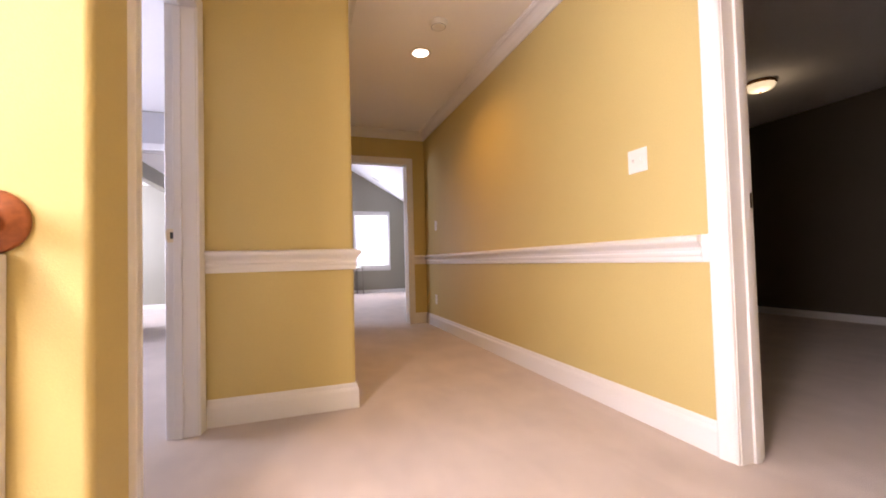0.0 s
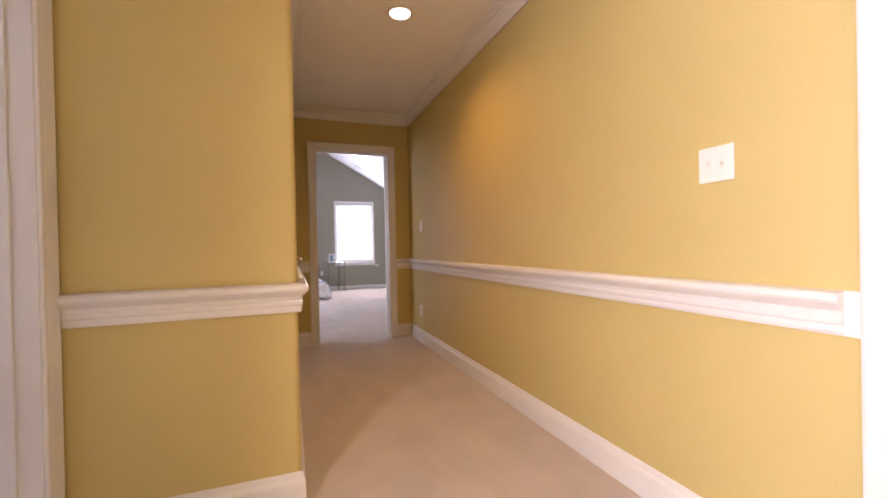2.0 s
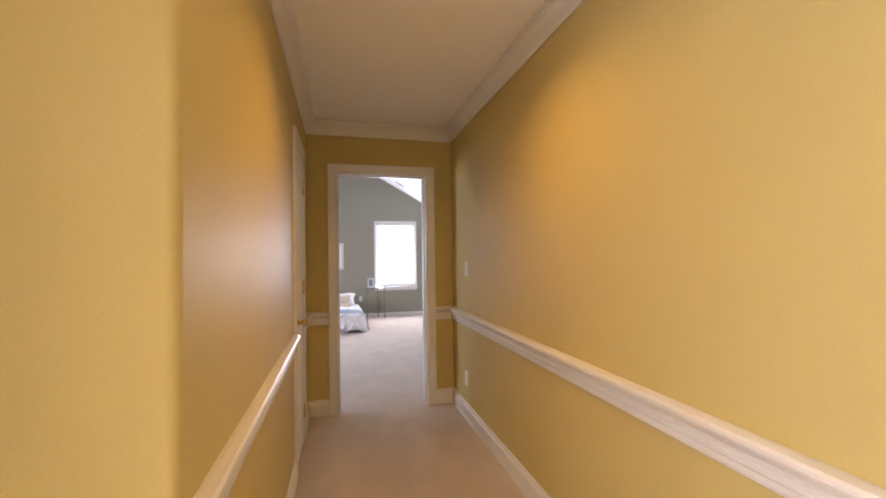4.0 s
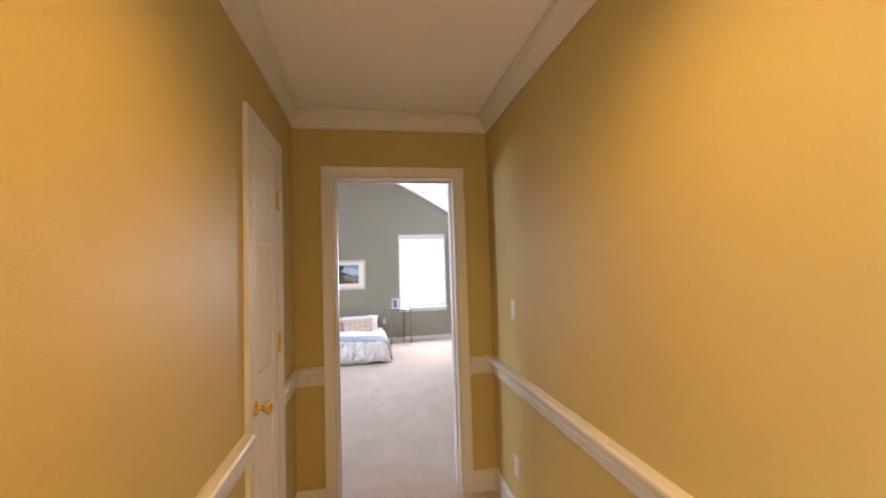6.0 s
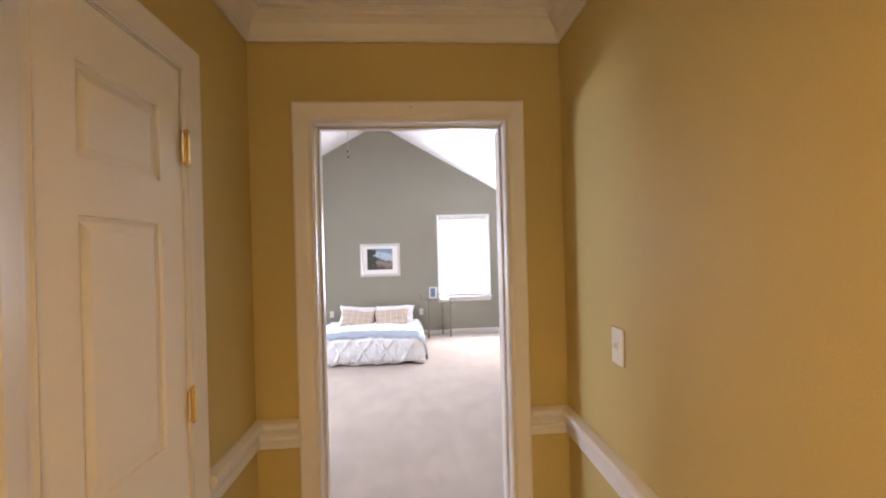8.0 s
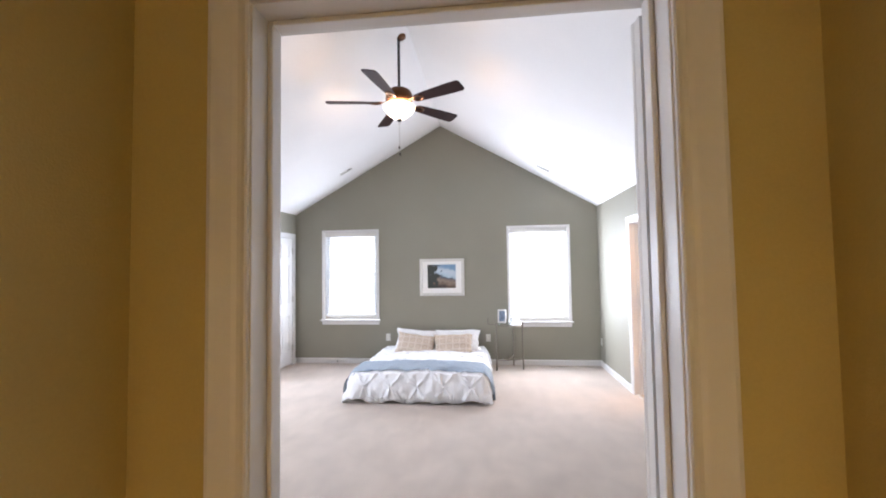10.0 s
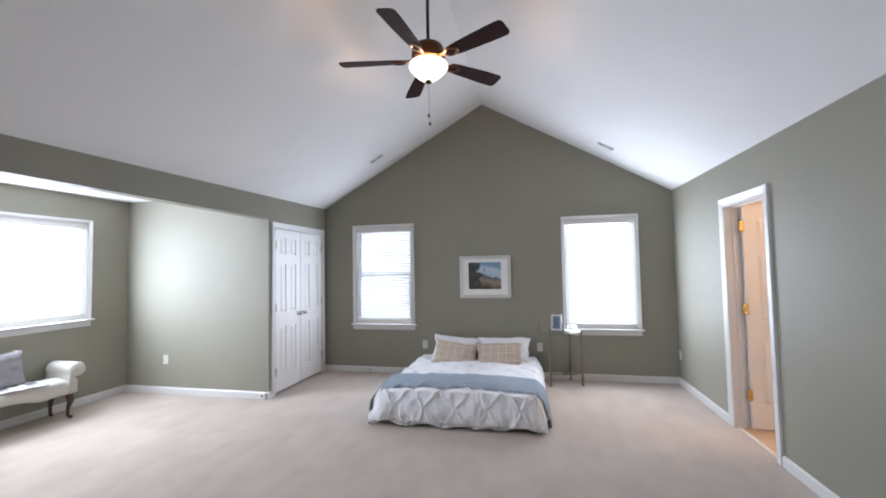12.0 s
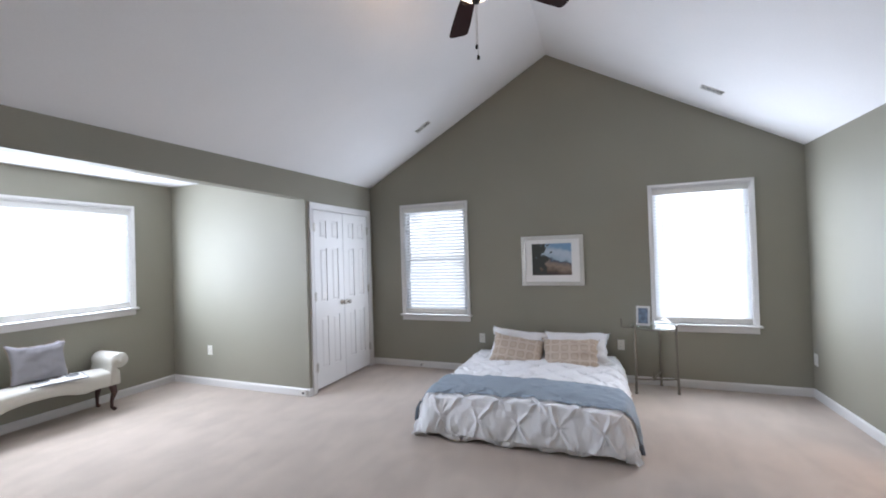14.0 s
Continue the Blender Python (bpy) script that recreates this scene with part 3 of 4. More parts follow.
rounded_corner("wall_hall_corner", 0.285, HALL_L, 2.515)
rounded_corner("wall_landing_corner", -0.48, -0.36, 1.37)


def gable(name, y0, y1, material, label):
    """The triangle of a gable wall above the eaves."""
    bm = bmesh.new()
    vs = []
    for y in (y0, y1):
        vs.append([bm.verts.new(p) for p in ((-2.15, y, EAVE), (2.92, y, EAVE), (2.92, y, EAVE + 0.02), (RIDGE_X, y, RIDGE_Z + 0.03), (-2.15, y, EAVE + 0.02))])
    bm.faces.new(vs[0])
    bm.faces.new(vs[1])
    for i in range(5):
        bm.faces.new((vs[0][i], vs[0][(i + 1) % 5], vs[1][(i + 1) % 5], vs[1][i]))
    return structure(part(name, bm, material), label, "wall")


gable("wall_gable_back", BACK, BACK + 0.13, SAGE, "sage grey gable under the vaulted ceiling")
gable("wall_gable_south", DOOR_Y + 0.005, ROOM_Y, SAGE, "sage grey gable above the doorway")


def vault():
    bm = bmesh.new()
    loops = []
    for k in range(13):
        y, sag = DOOR_Y + 0.03 + (BACK + 0.11 - DOOR_Y) * k / 12, 0.118 * (1 - k / 12)
        # the west eave sits a little lower at the hallway end
        low = [(-2.23, EAVE - 0.08 - sag), (ROOM_L, EAVE - sag), (RIDGE_X, RIDGE_Z), (ROOM_R, EAVE), (3.0, EAVE - 0.08)]
        loops.append([bm.verts.new((x, y, z)) for x, z in low + [(x, z + 0.30) for x, z in reversed(low)]])
    n = len(loops[0])
    for a, b in zip(loops, loops[1:]):
        for i in range(n):
            bm.faces.new((a[i], a[(i + 1) % n], b[(i + 1) % n], b[i]))
    bm.faces.new(loops[0])
    bm.faces.new(loops[-1])
    return part("ceiling_bedroom", bm, CEIL)


structure(vault(), "white vaulted bedroom ceiling", "ceiling")
structure(part("ceiling_hall", boxed((-3.32, -1.72, CEIL_H), (1.82, DOOR_Y, CEIL_H + 0.12)), CEIL), "white flat hallway ceiling", "ceiling")
structure(part("ceiling_spare", boxed((1.82, -1.72, CEIL_H), (6.12, DOOR_Y, CEIL_H + 0.12)), CEIL), "white flat ceiling of the unlit room", "ceiling")
structure(part("ceiling_alcove", boxed((-4.33, ROOM_Y, EAVE), (-2.21, BACK + 0.13, EAVE + 0.12)), CEIL), "white flat alcove ceiling", "ceiling")
structure(part("ceiling_bath", boxed((2.98, 7.95, EAVE), (5.2, 11.0, EAVE + 0.1)), CEIL), "white bathroom ceiling", "ceiling")

# ---------- door frames ----------
bed_frame = door_frame("door_1", "white cased doorway into the bedroom", pose(0.660, DOOR_Y, 0), 0.795, DOOR_H, 0.11)
door_frame("door_2", "white cased doorway between side room and bedroom", pose(-1.89, DOOR_Y, 0), 0.80, DOOR_H, 0.11)
study_frame = door_frame("door_3", "white cased doorway into the side room", pose(-0.36, 1.665, 0, 0, 0, 90), 0.755, DOOR_H, 0.12)
spare_frame = door_frame("door_4", "white cased doorway into the unlit room", pose(HALL_R, 1.27, 0, 0, 0, -90), 0.67, DOOR_H, 0.12)
linen_frame = door_frame("door_5", "white casing of the linen closet", pose(HALL_L, 4.42, 0, 0, 0, 90), 0.465, DOOR_H, 0.12, False)
closet_frame = door_frame("door_6", "white casing of the double closet", pose(ROOM_L, 9.945, 0, 0, 0, 90), 1.13, 2.075, 0.12, False)
side_closet_frame = door_frame("door_7", "white casing of the small closet", pose(ROOM_L, 6.05, 0, 0, 0, 90), 0.76, DOOR_H, 0.12, False)
bath_frame = door_frame("door_8", "white cased doorway into the bathroom", pose(ROOM_R, 9.77, 0, 0, 0, -90), 0.68, 2.065, 0.12)

# strike plates on the jambs
part("strike_plate", merge(boxed((0.7485, 0.082, 0.935), (0.7515, 0.122, 1.0)), boxed((0.744, 0.118, 0.945), (0.7515, 0.128, 0.99))), SATINB, study_frame, "brass strike plate")
part("strike_hole", boxed((0.747, 0.092, 0.952), (0.7484, 0.110, 0.984)), SLOT, study_frame)
part("strike_plate", boxed((0.0035, 0.085, 0.99), (0.0060, 0.118, 1.05)), BRASS, spare_frame, "dull strike plate")
part("strike_plate", boxed((0.0035, 0.085, 0.93), (0.0060, 0.110, 0.99)), BRASS, bed_frame, "brass strike plate")

# ---------- mouldings ----------
RB = [(d, z * 1.1) for d, z in BASE_P]
run("baseboard_hall_right", [(HALL_R, 1.352), (HALL_R, DOOR_Y), (1.535, DOOR_Y)], RB, TRIM, "white hallway baseboard")
run("baseboard_hall_door", [(0.580, DOOR_Y), (HALL_L, DOOR_Y), (HALL_L, 4.966)], RB, TRIM, "white hallway baseboard")
run("baseboard_hall_left", [(HALL_L, 4.339), (HALL_L, 2.515), (-0.34, 2.515)], RB, TRIM, "white hallway baseboard")
run("baseboard_landing", [(-0.36, 1.584), (-0.36, 1.37), (-2.6, 1.37), (-2.6, -1.6), (HALL_R, -1.6), (HALL_R, 0.518)], RB, TRIM, "white landing baseboard")
run("trim_rail_end", [(HALL_R, 1.352), (HALL_R, 1.384)], [(min(d, 0.011), z) for d, z in RAIL_P], TRIM, "flat end of the white chair rail", 0.779)
run("trim_rail_right", [(HALL_R, 1.384), (HALL_R, DOOR_Y), (1.535, DOOR_Y)], RAIL_P, TRIM, "white moulded chair rail", 0.779)
run("trim_rail_door", [(0.580, DOOR_Y), (HALL_L, DOOR_Y), (HALL_L, 4.966)], RAIL_P, TRIM, "white moulded chair rail", 0.779)
run("trim_rail_left", [(HALL_L, 4.339), (HALL_L, 2.515), (-0.34, 2.515)], RAIL_P, TRIM, "white moulded chair rail", 0.779)
run("trim_crown", [(HALL_R, -1.6), (HALL_R, DOOR_Y), (HALL_L, DOOR_Y), (HALL_L, 2.515), (-0.36, 2.515), (-0.36, 1.37), (-2.6, 1.37)], CROWN_P, TRIM, "white crown moulding", CEIL_H)
run("baseboard_room_right", [(ROOM_R, ROOM_Y), (ROOM_R, 9.01)], BASE_LOW, TRIM, "white bedroom baseboard")
run("baseboard_room_back", [(ROOM_R, 9.85), (ROOM_R, BACK), (ROOM_L, BACK), (ROOM_L, 11.155)], BASE_LOW, TRIM, "white bedroom baseboard")
run("baseboard_alcove", [(ROOM_L, 9.865), (ROOM_L, ALC_N), (ALC_X, ALC_N), (ALC_X, ALC_S), (ROOM_L, ALC_S), (ROOM_L, 6.89)], BASE_LOW, TRIM, "white alcove baseboard")
run("baseboard_room_left", [(ROOM_L, 5.97), (ROOM_L, ROOM_Y), (-1.97, ROOM_Y)], BASE_LOW, TRIM, "white bedroom baseboard")
run("baseboard_room_south", [(-1.01, ROOM_Y), (0.580, ROOM_Y)], BASE_LOW, TRIM, "white bedroom baseboard")
run("baseboard_room_door", [(1.535, ROOM_Y), (ROOM_R, ROOM_Y)], BASE_LOW, TRIM, "white bedroom baseboard")
run("baseboard_spare", [(6.0, -1.6), (6.0, 5.25), (1.82, 5.25)], BASE_LOW, TRIM, "white baseboard in the unlit room")
run("baseboard_study", [(-0.48, DOOR_Y), (-1.01, DOOR_Y)], BASE_LOW, TRIM, "white side room baseboard")
run("baseboard_study_west", [(-1.97, DOOR_Y), (-3.2, DOOR_Y), (-3.2, 1.49), (-0.48, 1.49)], BASE_LOW, TRIM, "white side room baseboard")


# ---------- windows ----------
def window(n, m, w, h, slats, label, tilt=2, single=False):
    """A double-hung window: local x across, y into the wall (the room at -y), z from the opening's sill."""
    win = structure(thing(f"window_{n}", label, "window", m), label, "window")
    # picture-frame casing on three sides, stool and apron below
    bm = bmesh.new()
    ear = 0.060 if n < 4 else 0.095
    prof = [(a * (0.46 if n < 4 else 0.86), b) for a, b in CASE_P]
    loops = [[bm.verts.new(f(a, b)) for a, b in prof] for f in (lambda a, b: (-a, -b, 0), lambda a, b: (-a, -b, h + a), lambda a, b: (w + a, -b, h + a), lambda a, b: (w + a, -b, 0))]
    k = len(prof)
    for a, b in zip(loops, loops[1:]):
        for i in range(k):
            bm.faces.new((a[i], b[i], b[(i + 1) % k], a[(i + 1) % k]))
    bm.faces.new(loops[0])
    bm.faces.new(loops[-1])
    part("window_casing", bm, TRIM, win)
    part("window_sill", boxed((-ear, -0.045, -0.022), (w + ear, 0.075, 0.0), 0.006), TRIM, win)
    part("apron", boxed((-ear + 0.025, -0.016, -0.085), (w + ear - 0.025, -0.0005, -0.022), 0.003), TRIM, win)
    for x0, x1 in ((-0.001, 0.008), (w - 0.008, w + 0.001)):
        part("window_jamb", boxed((x0, 0, 0), (x1, 0.125, h)), TRIM, win)
    part("window_jamb", boxed((0.016, 0, h - 0.016), (w - 0.016, 0.125, h + 0.001)), TRIM, win)
    mid = h * 0.5
    for y0, z0, z1 in ((0.075, 0.0, h - 0.016),) if single else ((0.088, mid - 0.02, h - 0.016), (0.062, 0.0, mid + 0.02)):
        s = part("sash", merge(boxed((0.016, y0, z0), (0.058, y0 + 0.025, z1)), boxed((w - 0.058, y0, z0), (w - 0.016, y0 + 0.025, z1)),
                               boxed((0.058, y0, z0), (w - 0.058, y0 + 0.025, z0 + (0.042 if z0 == 0 else 0.022))), boxed((0.058, y0, z1 - (0.042 if z1 > mid + 0.1 else 0.022)), (w - 0.058, y0 + 0.025, z1))), TRIM, win)
        g = part("pane", boxed((0.056, y0 + 0.010, z0 + 0.020), (w - 0.056, y0 + 0.014, z1 - 0.020)), GLASS, s)
        g.visible_shadow = False
    blind = thing("window_blind", "white slatted blind lowered over the window", "blind", m)
    part("head_rail", boxed((0.010, 0.002, h - 0.072), (w - 0.010, 0.050, h - 0.018), 0.003), PLASTIC, blind)
    bm = bmesh.new()
    vs = []
    for x in (0.011, w - 0.011):
        vs.append([bm.verts.new((x, y, 0.0022 * (1 - (y / 0.022) ** 2))) for y in (-0.022, -0.011, 0, 0.011, 0.022)])
    for i in range(4):
        bm.faces.new((vs[0][i], vs[0][i + 1], vs[1][i + 1], vs[1][i]))
    ret = bmesh.ops.extrude_face_region(bm, geom=bm.faces[:])
    for v in [e for e in ret["geom"] if isinstance(e, bmesh.types.BMVert)]:
        v.co.z += 0.0015
    first = part("slat", bm, SLATM, blind)
    z = h - 0.085
    step = (h - 0.085 - 0.085) / (slats - 1)
    for i in range(slats):
        s = first if i == 0 else new("slat", first.data)
        s.parent = blind
        s.matrix_basis = pose(0, 0.030, z - i * step, tilt + random.uniform(-2, 2), random.uniform(-0.15, 0.15))
    part("bottom_rail", boxed((0.011, 0.010, 0.004), (w - 0.011, 0.050, 0.066), 0.004), PLASTIC, blind)
    for x in (0.16, w - 0.16):
        part("ladder_cord", tube([(x, 0.006, 0.02), (x, 0.006, h - 0.06)], 0.0012, 5), PLASTIC, blind)
    part("tilt_wand", tube([(0.10, -0.004, h * 0.45), (0.10, 0.0, h - 0.07)], 0.004, 6), PLASTIC, blind)
    return win


window(1, pose(-1.588, BACK, 0.72), 0.901, 1.452, 31, "white double-hung window with half-closed blind", 42)
window(2, pose(1.487, BACK, 0.685), 0.911, 1.487, 37, "white window with closed blind glowing in daylight", 56, True)
window(3, pose(ALC_X, 7.447, 1.005, 0, 0, 90), 1.871, 1.157, 29, "wide white alcove window above the bench", 56, True)
window(4, pose(-3.2, 2.90, 0.93, 0, 0, 90), 1.30, 1.15, 24, "white window of the side room")

# ---------- doors ----------
SIX = [(0.22, 0.80), (0.98, 1.62), (1.74, 1.96)]


def hinged(label, m, w, h, cols, rows, knobs=(), hinges=(), side=1, metal=None, group=""):
    d = thing("door", label, "door", m, group)
    leaf = door_leaf(d, "leaf", w, h, 0.035, cols, rows)
    for x, both in knobs:
        knob(leaf, pose(x, 0, 0.93, 90), metal or BRASS)
        if both:
            knob(leaf, pose(x, 0.035, 0.93, -90), metal or BRASS)
    for x, y, z in hinges:
        hinge(leaf, pose(x, y, z, 0, 0, 90), metal or BRASS)
    return d


# linen closet door, closed: local x runs towards the bedroom
hinged("narrow white three-panel linen closet door, closed", pose(HALL_L + 0.003, 4.426, 0.012, 0, 0, 90), 0.453, 2.085, 1, [(0.20, 0.90), (1.06, 1.645), (1.755, 1.955)], [(0.05, False)], [(0.466, -0.009, z) for z in (0.22, 1.13, 1.87)])
# bedroom door, folded back against the bedroom wall
hinged("white six-panel bedroom door, swung fully open", pose(1.452, ROOM_Y + 0.024, 0.012, 0, 0, 9), 0.775, 2.085, 2, SIX, [(0.715, True)], [(0.027, 0.0, z) for z in (0.22, 1.05, 1.87)], metal=TRIM)
# double closet doors
for x, h0, k0 in ((0.004, -0.002, 0.51), (0.569, 0.559, 0.047)):
    hinged("white six-panel closet door, closed, of a pair", pose(ROOM_L + 0.003, 9.945 + x, 0.030, 0, 0, 90), 0.557, 2.038, 2, [(0.22, 0.80), (0.98, 1.60), (1.72, 1.93)], [(k0, False)], [(h0, -0.008, z) for z in (0.25, 1.05, 1.84)], metal=STEEL, group="double closet doors")
side_door = hinged("white six-panel small closet door, closed", pose(ROOM_L + 0.003, 6.055, 0.012, 0, 0, 90), 0.75, 2.085, 2, SIX, [], [(0.752, -0.004, z) for z in (0.22, 1.05, 1.87)], metal=STEEL)
part("lever_handle", merge(lathe([(0, 0), (0.028, 0), (0.026, 0.008), (0.010, 0.012), (0.010, 0.045), (0, 0.045)], 16, pose(0.06, 0, 0.93, 90)), tube([(0.06, -0.045, 0.93), (0.10, -0.048, 0.932), (0.165, -0.045, 0.928)], 0.009, 10)), STEEL, side_door, "nickel lever handle")
# side room door, half open
hinged("white six-panel side room door, standing open", pose(-1.895, DOOR_Y - 0.025, 0.012, 0, 0, -118), 0.79, 2.085, 2, SIX, [(0.73, True)], [(-0.002, 0.0, z) for z in (0.22, 1.05, 1.87)], metal=STEEL)
# bathroom door, opened into the bathroom
hinged("white six-panel bathroom door, standing open", pose(2.985, 9.755, 0.016, 0, 0, -4) @ pose(0, -0.032, 0), 0.67, 2.035, 2, [(0.22, 0.80), (0.98, 1.60), (1.72, 1.93)], [(0.61, True)], [(-0.008, -0.004, z) for z in (0.30, 1.09, 1.86)])
structure(part("threshold", boxed((ROOM_R + 0.012, 9.094, 0.0), (ROOM_R + 0.048, 9.766, 0.014), 0.005), mat("pale_marble", (0.62, 0.58, 0.52), 0.3, grain=0.06, scale=40)), "pale stone threshold strip at the bathroom", "threshold")
part("strike_plate", boxed((0.674, 0.02, 0.95), (0.677, 0.05, 1.01)), BRASS, bath_frame)

# ---------- wall plates ----------
plate("white double switch plate on the gold wall", "light switch", pose(HALL_R, 1.712, 1.281, 0, 0, -90), 2, "switch")
plate("white single switch plate beside the bedroom doorway", "light switch", pose(HALL_R, 4.915, 1.25, 0, 0, -90), 1, "switch")
plate("white outlet below the chair rail", "outlet", pose(HALL_R, 4.96, 0.34, 0, 0, -90))
plate("white outlet beside the bed", "outlet", pose(-0.505, BACK, 0.43))
plate("white outlet beside the bed", "outlet", pose(1.125, BACK, 0.425))
plate("white outlet near the room corner", "outlet", pose(ROOM_R, 11.15, 0.38, 0, 0, -90))
plate("white outlet on the bedroom wall", "outlet", pose(ROOM_R, 7.80, 0.34, 0, 0, -90))
plate("white outlet on the alcove end wall", "outlet", pose(-3.58, ALC_N, 0.43))

# ---------- hallway fixtures ----------
can = thing("recessed_light", "lit round recessed ceiling light with white trim", "ceiling light", pose(1.08, 3.33, CEIL_H))
part("trim_ring", lathe([(0.066, -0.004), (0.070, -0.007), (0.090, -0.004), (0.092, 0.0), (0.066, 0.0)], 32, closed=True), PLASTIC, can, smooth=True)
part("lens", lathe([(0, -0.006), (0.040, -0.0055), (0.067, -0.003), (0.067, -0.001), (0, -0.001)], 32), CANGLOW, can, "glowing lens")
smoke = thing("smoke_detector", "round white smoke detector on the ceiling", "smoke detector", pose(1.085, 2.88, CEIL_H))
part("body", lathe([(0, -0.040), (0.030, -0.040), (0.048, -0.036), (0.058, -0.026), (0.060, -0.012), (0.066, -0.010), (0.068, 0.0), (0, 0.0)], 32), PLASTIC, smoke, smooth=True)
part("vent_ring", lathe([(0.050, -0.0365), (0.053, -0.034), (0.049, -0.0355)], 32, closed=True), SLOT, smoke)
# base added above the landing fill lamp, out of view
land = thing("ceiling_light", "added flush ceiling light base over the unseen landing", "ceiling light", pose(-1.35, -0.30, CEIL_H))
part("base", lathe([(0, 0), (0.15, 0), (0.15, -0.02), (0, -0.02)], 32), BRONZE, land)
dome = thing("ceiling_light", "dim amber dome ceiling light with bronze rim", "ceiling light", pose(4.55, 2.93, CEIL_H))
part("rim", lathe([(0, 0), (0.130, 0), (0.140, -0.013), (0.136, -0.026), (0.120, -0.032), (0, -0.032)], 32), BRONZE, dome, smooth=True)
part("glass_bowl", lathe([(0.128, -0.032), (0.120, -0.054), (0.096, -0.078), (0.056, -0.093), (0.0, -0.098)], 32, closed=True), DOME, dome, smooth=True)
part("finial", lathe([(0, -0.098), (0.012, -0.100), (0.010, -0.111), (0, -0.116)], 16), BRONZE, dome)
vent0 = thing("ceiling_vent", "dark ceiling vent in the unlit room", "vent", pose(5.4, 2.1, CEIL_H))
part("frame", boxed((-0.18, -0.09, -0.008), (0.18, 0.09, -0.001)), PLASTIC, vent0)

# handrail that ends in a rosette on the landing wall
rail = thing("handrail", "stained oak handrail end with rosette and white baluster", "handrail", pose(-0.549, 1.37, 0.929))
part("rosette", lathe([(0, 0), (0.074, 0), (0.076, 0.008), (0.070, 0.018), (0.052, 0.022), (0.046, 0.030), (0.040, 0.030), (0, 0.030)], 32, pose(0, 0, 0, 90) @ Matrix.Diagonal((1.0, 1.0, 1, 1))), DARKOAK, rail, "turned dark oak rosette", smooth=True)
part("rail", merge(boxed((-0.030, -0.55, -0.034), (0.030, -0.028, 0.030), 0.014, 3)), WOOD, rail)
part("baluster", merge(boxed((-0.036, -0.036, -0.929), (0.030, -0.004, -0.075), 0.003)), TRIM, rail, "white half baluster")
nail = thing("nail", "small steel nail in the white bedroom door casing", "nail", pose(1.065, DOOR_Y - 0.019, 2.155, 90))
part("head", lathe([(0, 0), (0.002, 0), (0.002, 0.010), (0.005, 0.011), (0.004, 0.013), (0, 0.013)], 8), STEEL, nail)

# ---------- bed ----------
def smooth01(x):
    x = min(1.0, max(0.0, x))
    return x * x * (3 - 2 * x)


BED_X0, BED_X1, BED_Y0, BED_Y1, BED_H = -0.61, 1.168, 9.245, 11.15, 0.295
TUFT = 0.155


def bed_point(u, v, lift=0.0):
    """A point on the comforter: u across (metres of cloth from the left hem), v from the foot hem to the head."""
    W, L, D = BED_X1 - BED_X0, BED_Y1 - BED_Y0, BED_H
    def fold(s, width, both):
        # s cloth metres; hanging part D then across
        if s < D:
            t = s / D
            return 0.02 + 0.10 * smooth01(t) * t + 0.045 * max(0.0, 1 - t / 0.22) ** 2, smooth01(min(1, t * 1.02)) ** 0.8
        if both and s > D + width - 0.24:
            q = (2 * D + width - 0.24 - s) / D
            q = max(0.0, q)
            return width - (0.02 + 0.10 * smooth01(q) * q + 0.045 * max(0.0, 1 - q / 0.22) ** 2), smooth01(min(1, q * 1.02)) ** 0.8
        return 0.12 + (s - D), 1.0
    x, fx = fold(u, W, True)
    y, fy = fold(v, L, False)
    h = fx * fy
    cx, cy = 1 - min(1.0, min(x, W - x) / 0.22), 1 - min(1.0, y / 0.22)
    if cx > 0 and cy > 0:
        pull = 0.055 * cx * cy * smooth01(h * 1.6)
        x += pull if x < W / 2 else -pull
        y += pull
    crown = 0.035 * math.sin(math.pi * min(1, max(0, x / W))) if h > 0.9 else 0.0
    return Vector((BED_X0 + x, BED_Y0 + y, 0.015 + (BED_H - 0.015) * h + crown * smooth01((h - 0.9) * 10))), h


def sheet(u0, u1, v0, v1, nu, nv, lift, relief):
    """A cloth sheet laid over the bed, with relief(u, v) off its surface."""
    bm = bmesh.new()
    grid = []
    for i in range(nu + 1):
        u = u0 + (u1 - u0) * i / nu
        col = []
        for j in range(nv + 1):
            v = v0 + (v1 - v0) * j / nv
            p, h = bed_point(u, v)
            e = 0.01
            n = ((bed_point(u + e, v)[0] - bed_point(u - e, v)[0]).cross(bed_point(u, v + e)[0] - bed_point(u, v - e)[0]))
            n = n.normalized() if n.length > 1e-9 else Vector((0, 0, 1))
            if n.z < -0.01:
                n = -n
            q = p + n * (lift + relief(u, v, h))
            q.z = max(q.z, 0.004)
            col.append(bm.verts.new(q))
        grid.append(col)
    for i in range(nu):
        for j in range(nv):
            bm.faces.new((grid[i][j], grid[i + 1][j], grid[i + 1][j + 1], grid[i][j + 1]))
    return bm


@functools.lru_cache(maxsize=None)
def pinch(i, j):
    """The gathers that run out of one tuft: direction, height, reach in metres."""
    r = random.Random(i * 131 + j * 17 + 5)
    base = [45 + 90 * k for k in range(4)] + [r.uniform(0, 360) for _ in range(4)]
    return [(radians(a + r.uniform(-16, 16)), r.uniform(0.010, 0.022) if k < 4 else r.uniform(0.005, 0.011), r.uniform(0.10, 0.17) if k < 4 else r.uniform(0.05, 0.11)) for k, a in enumerate(base)]


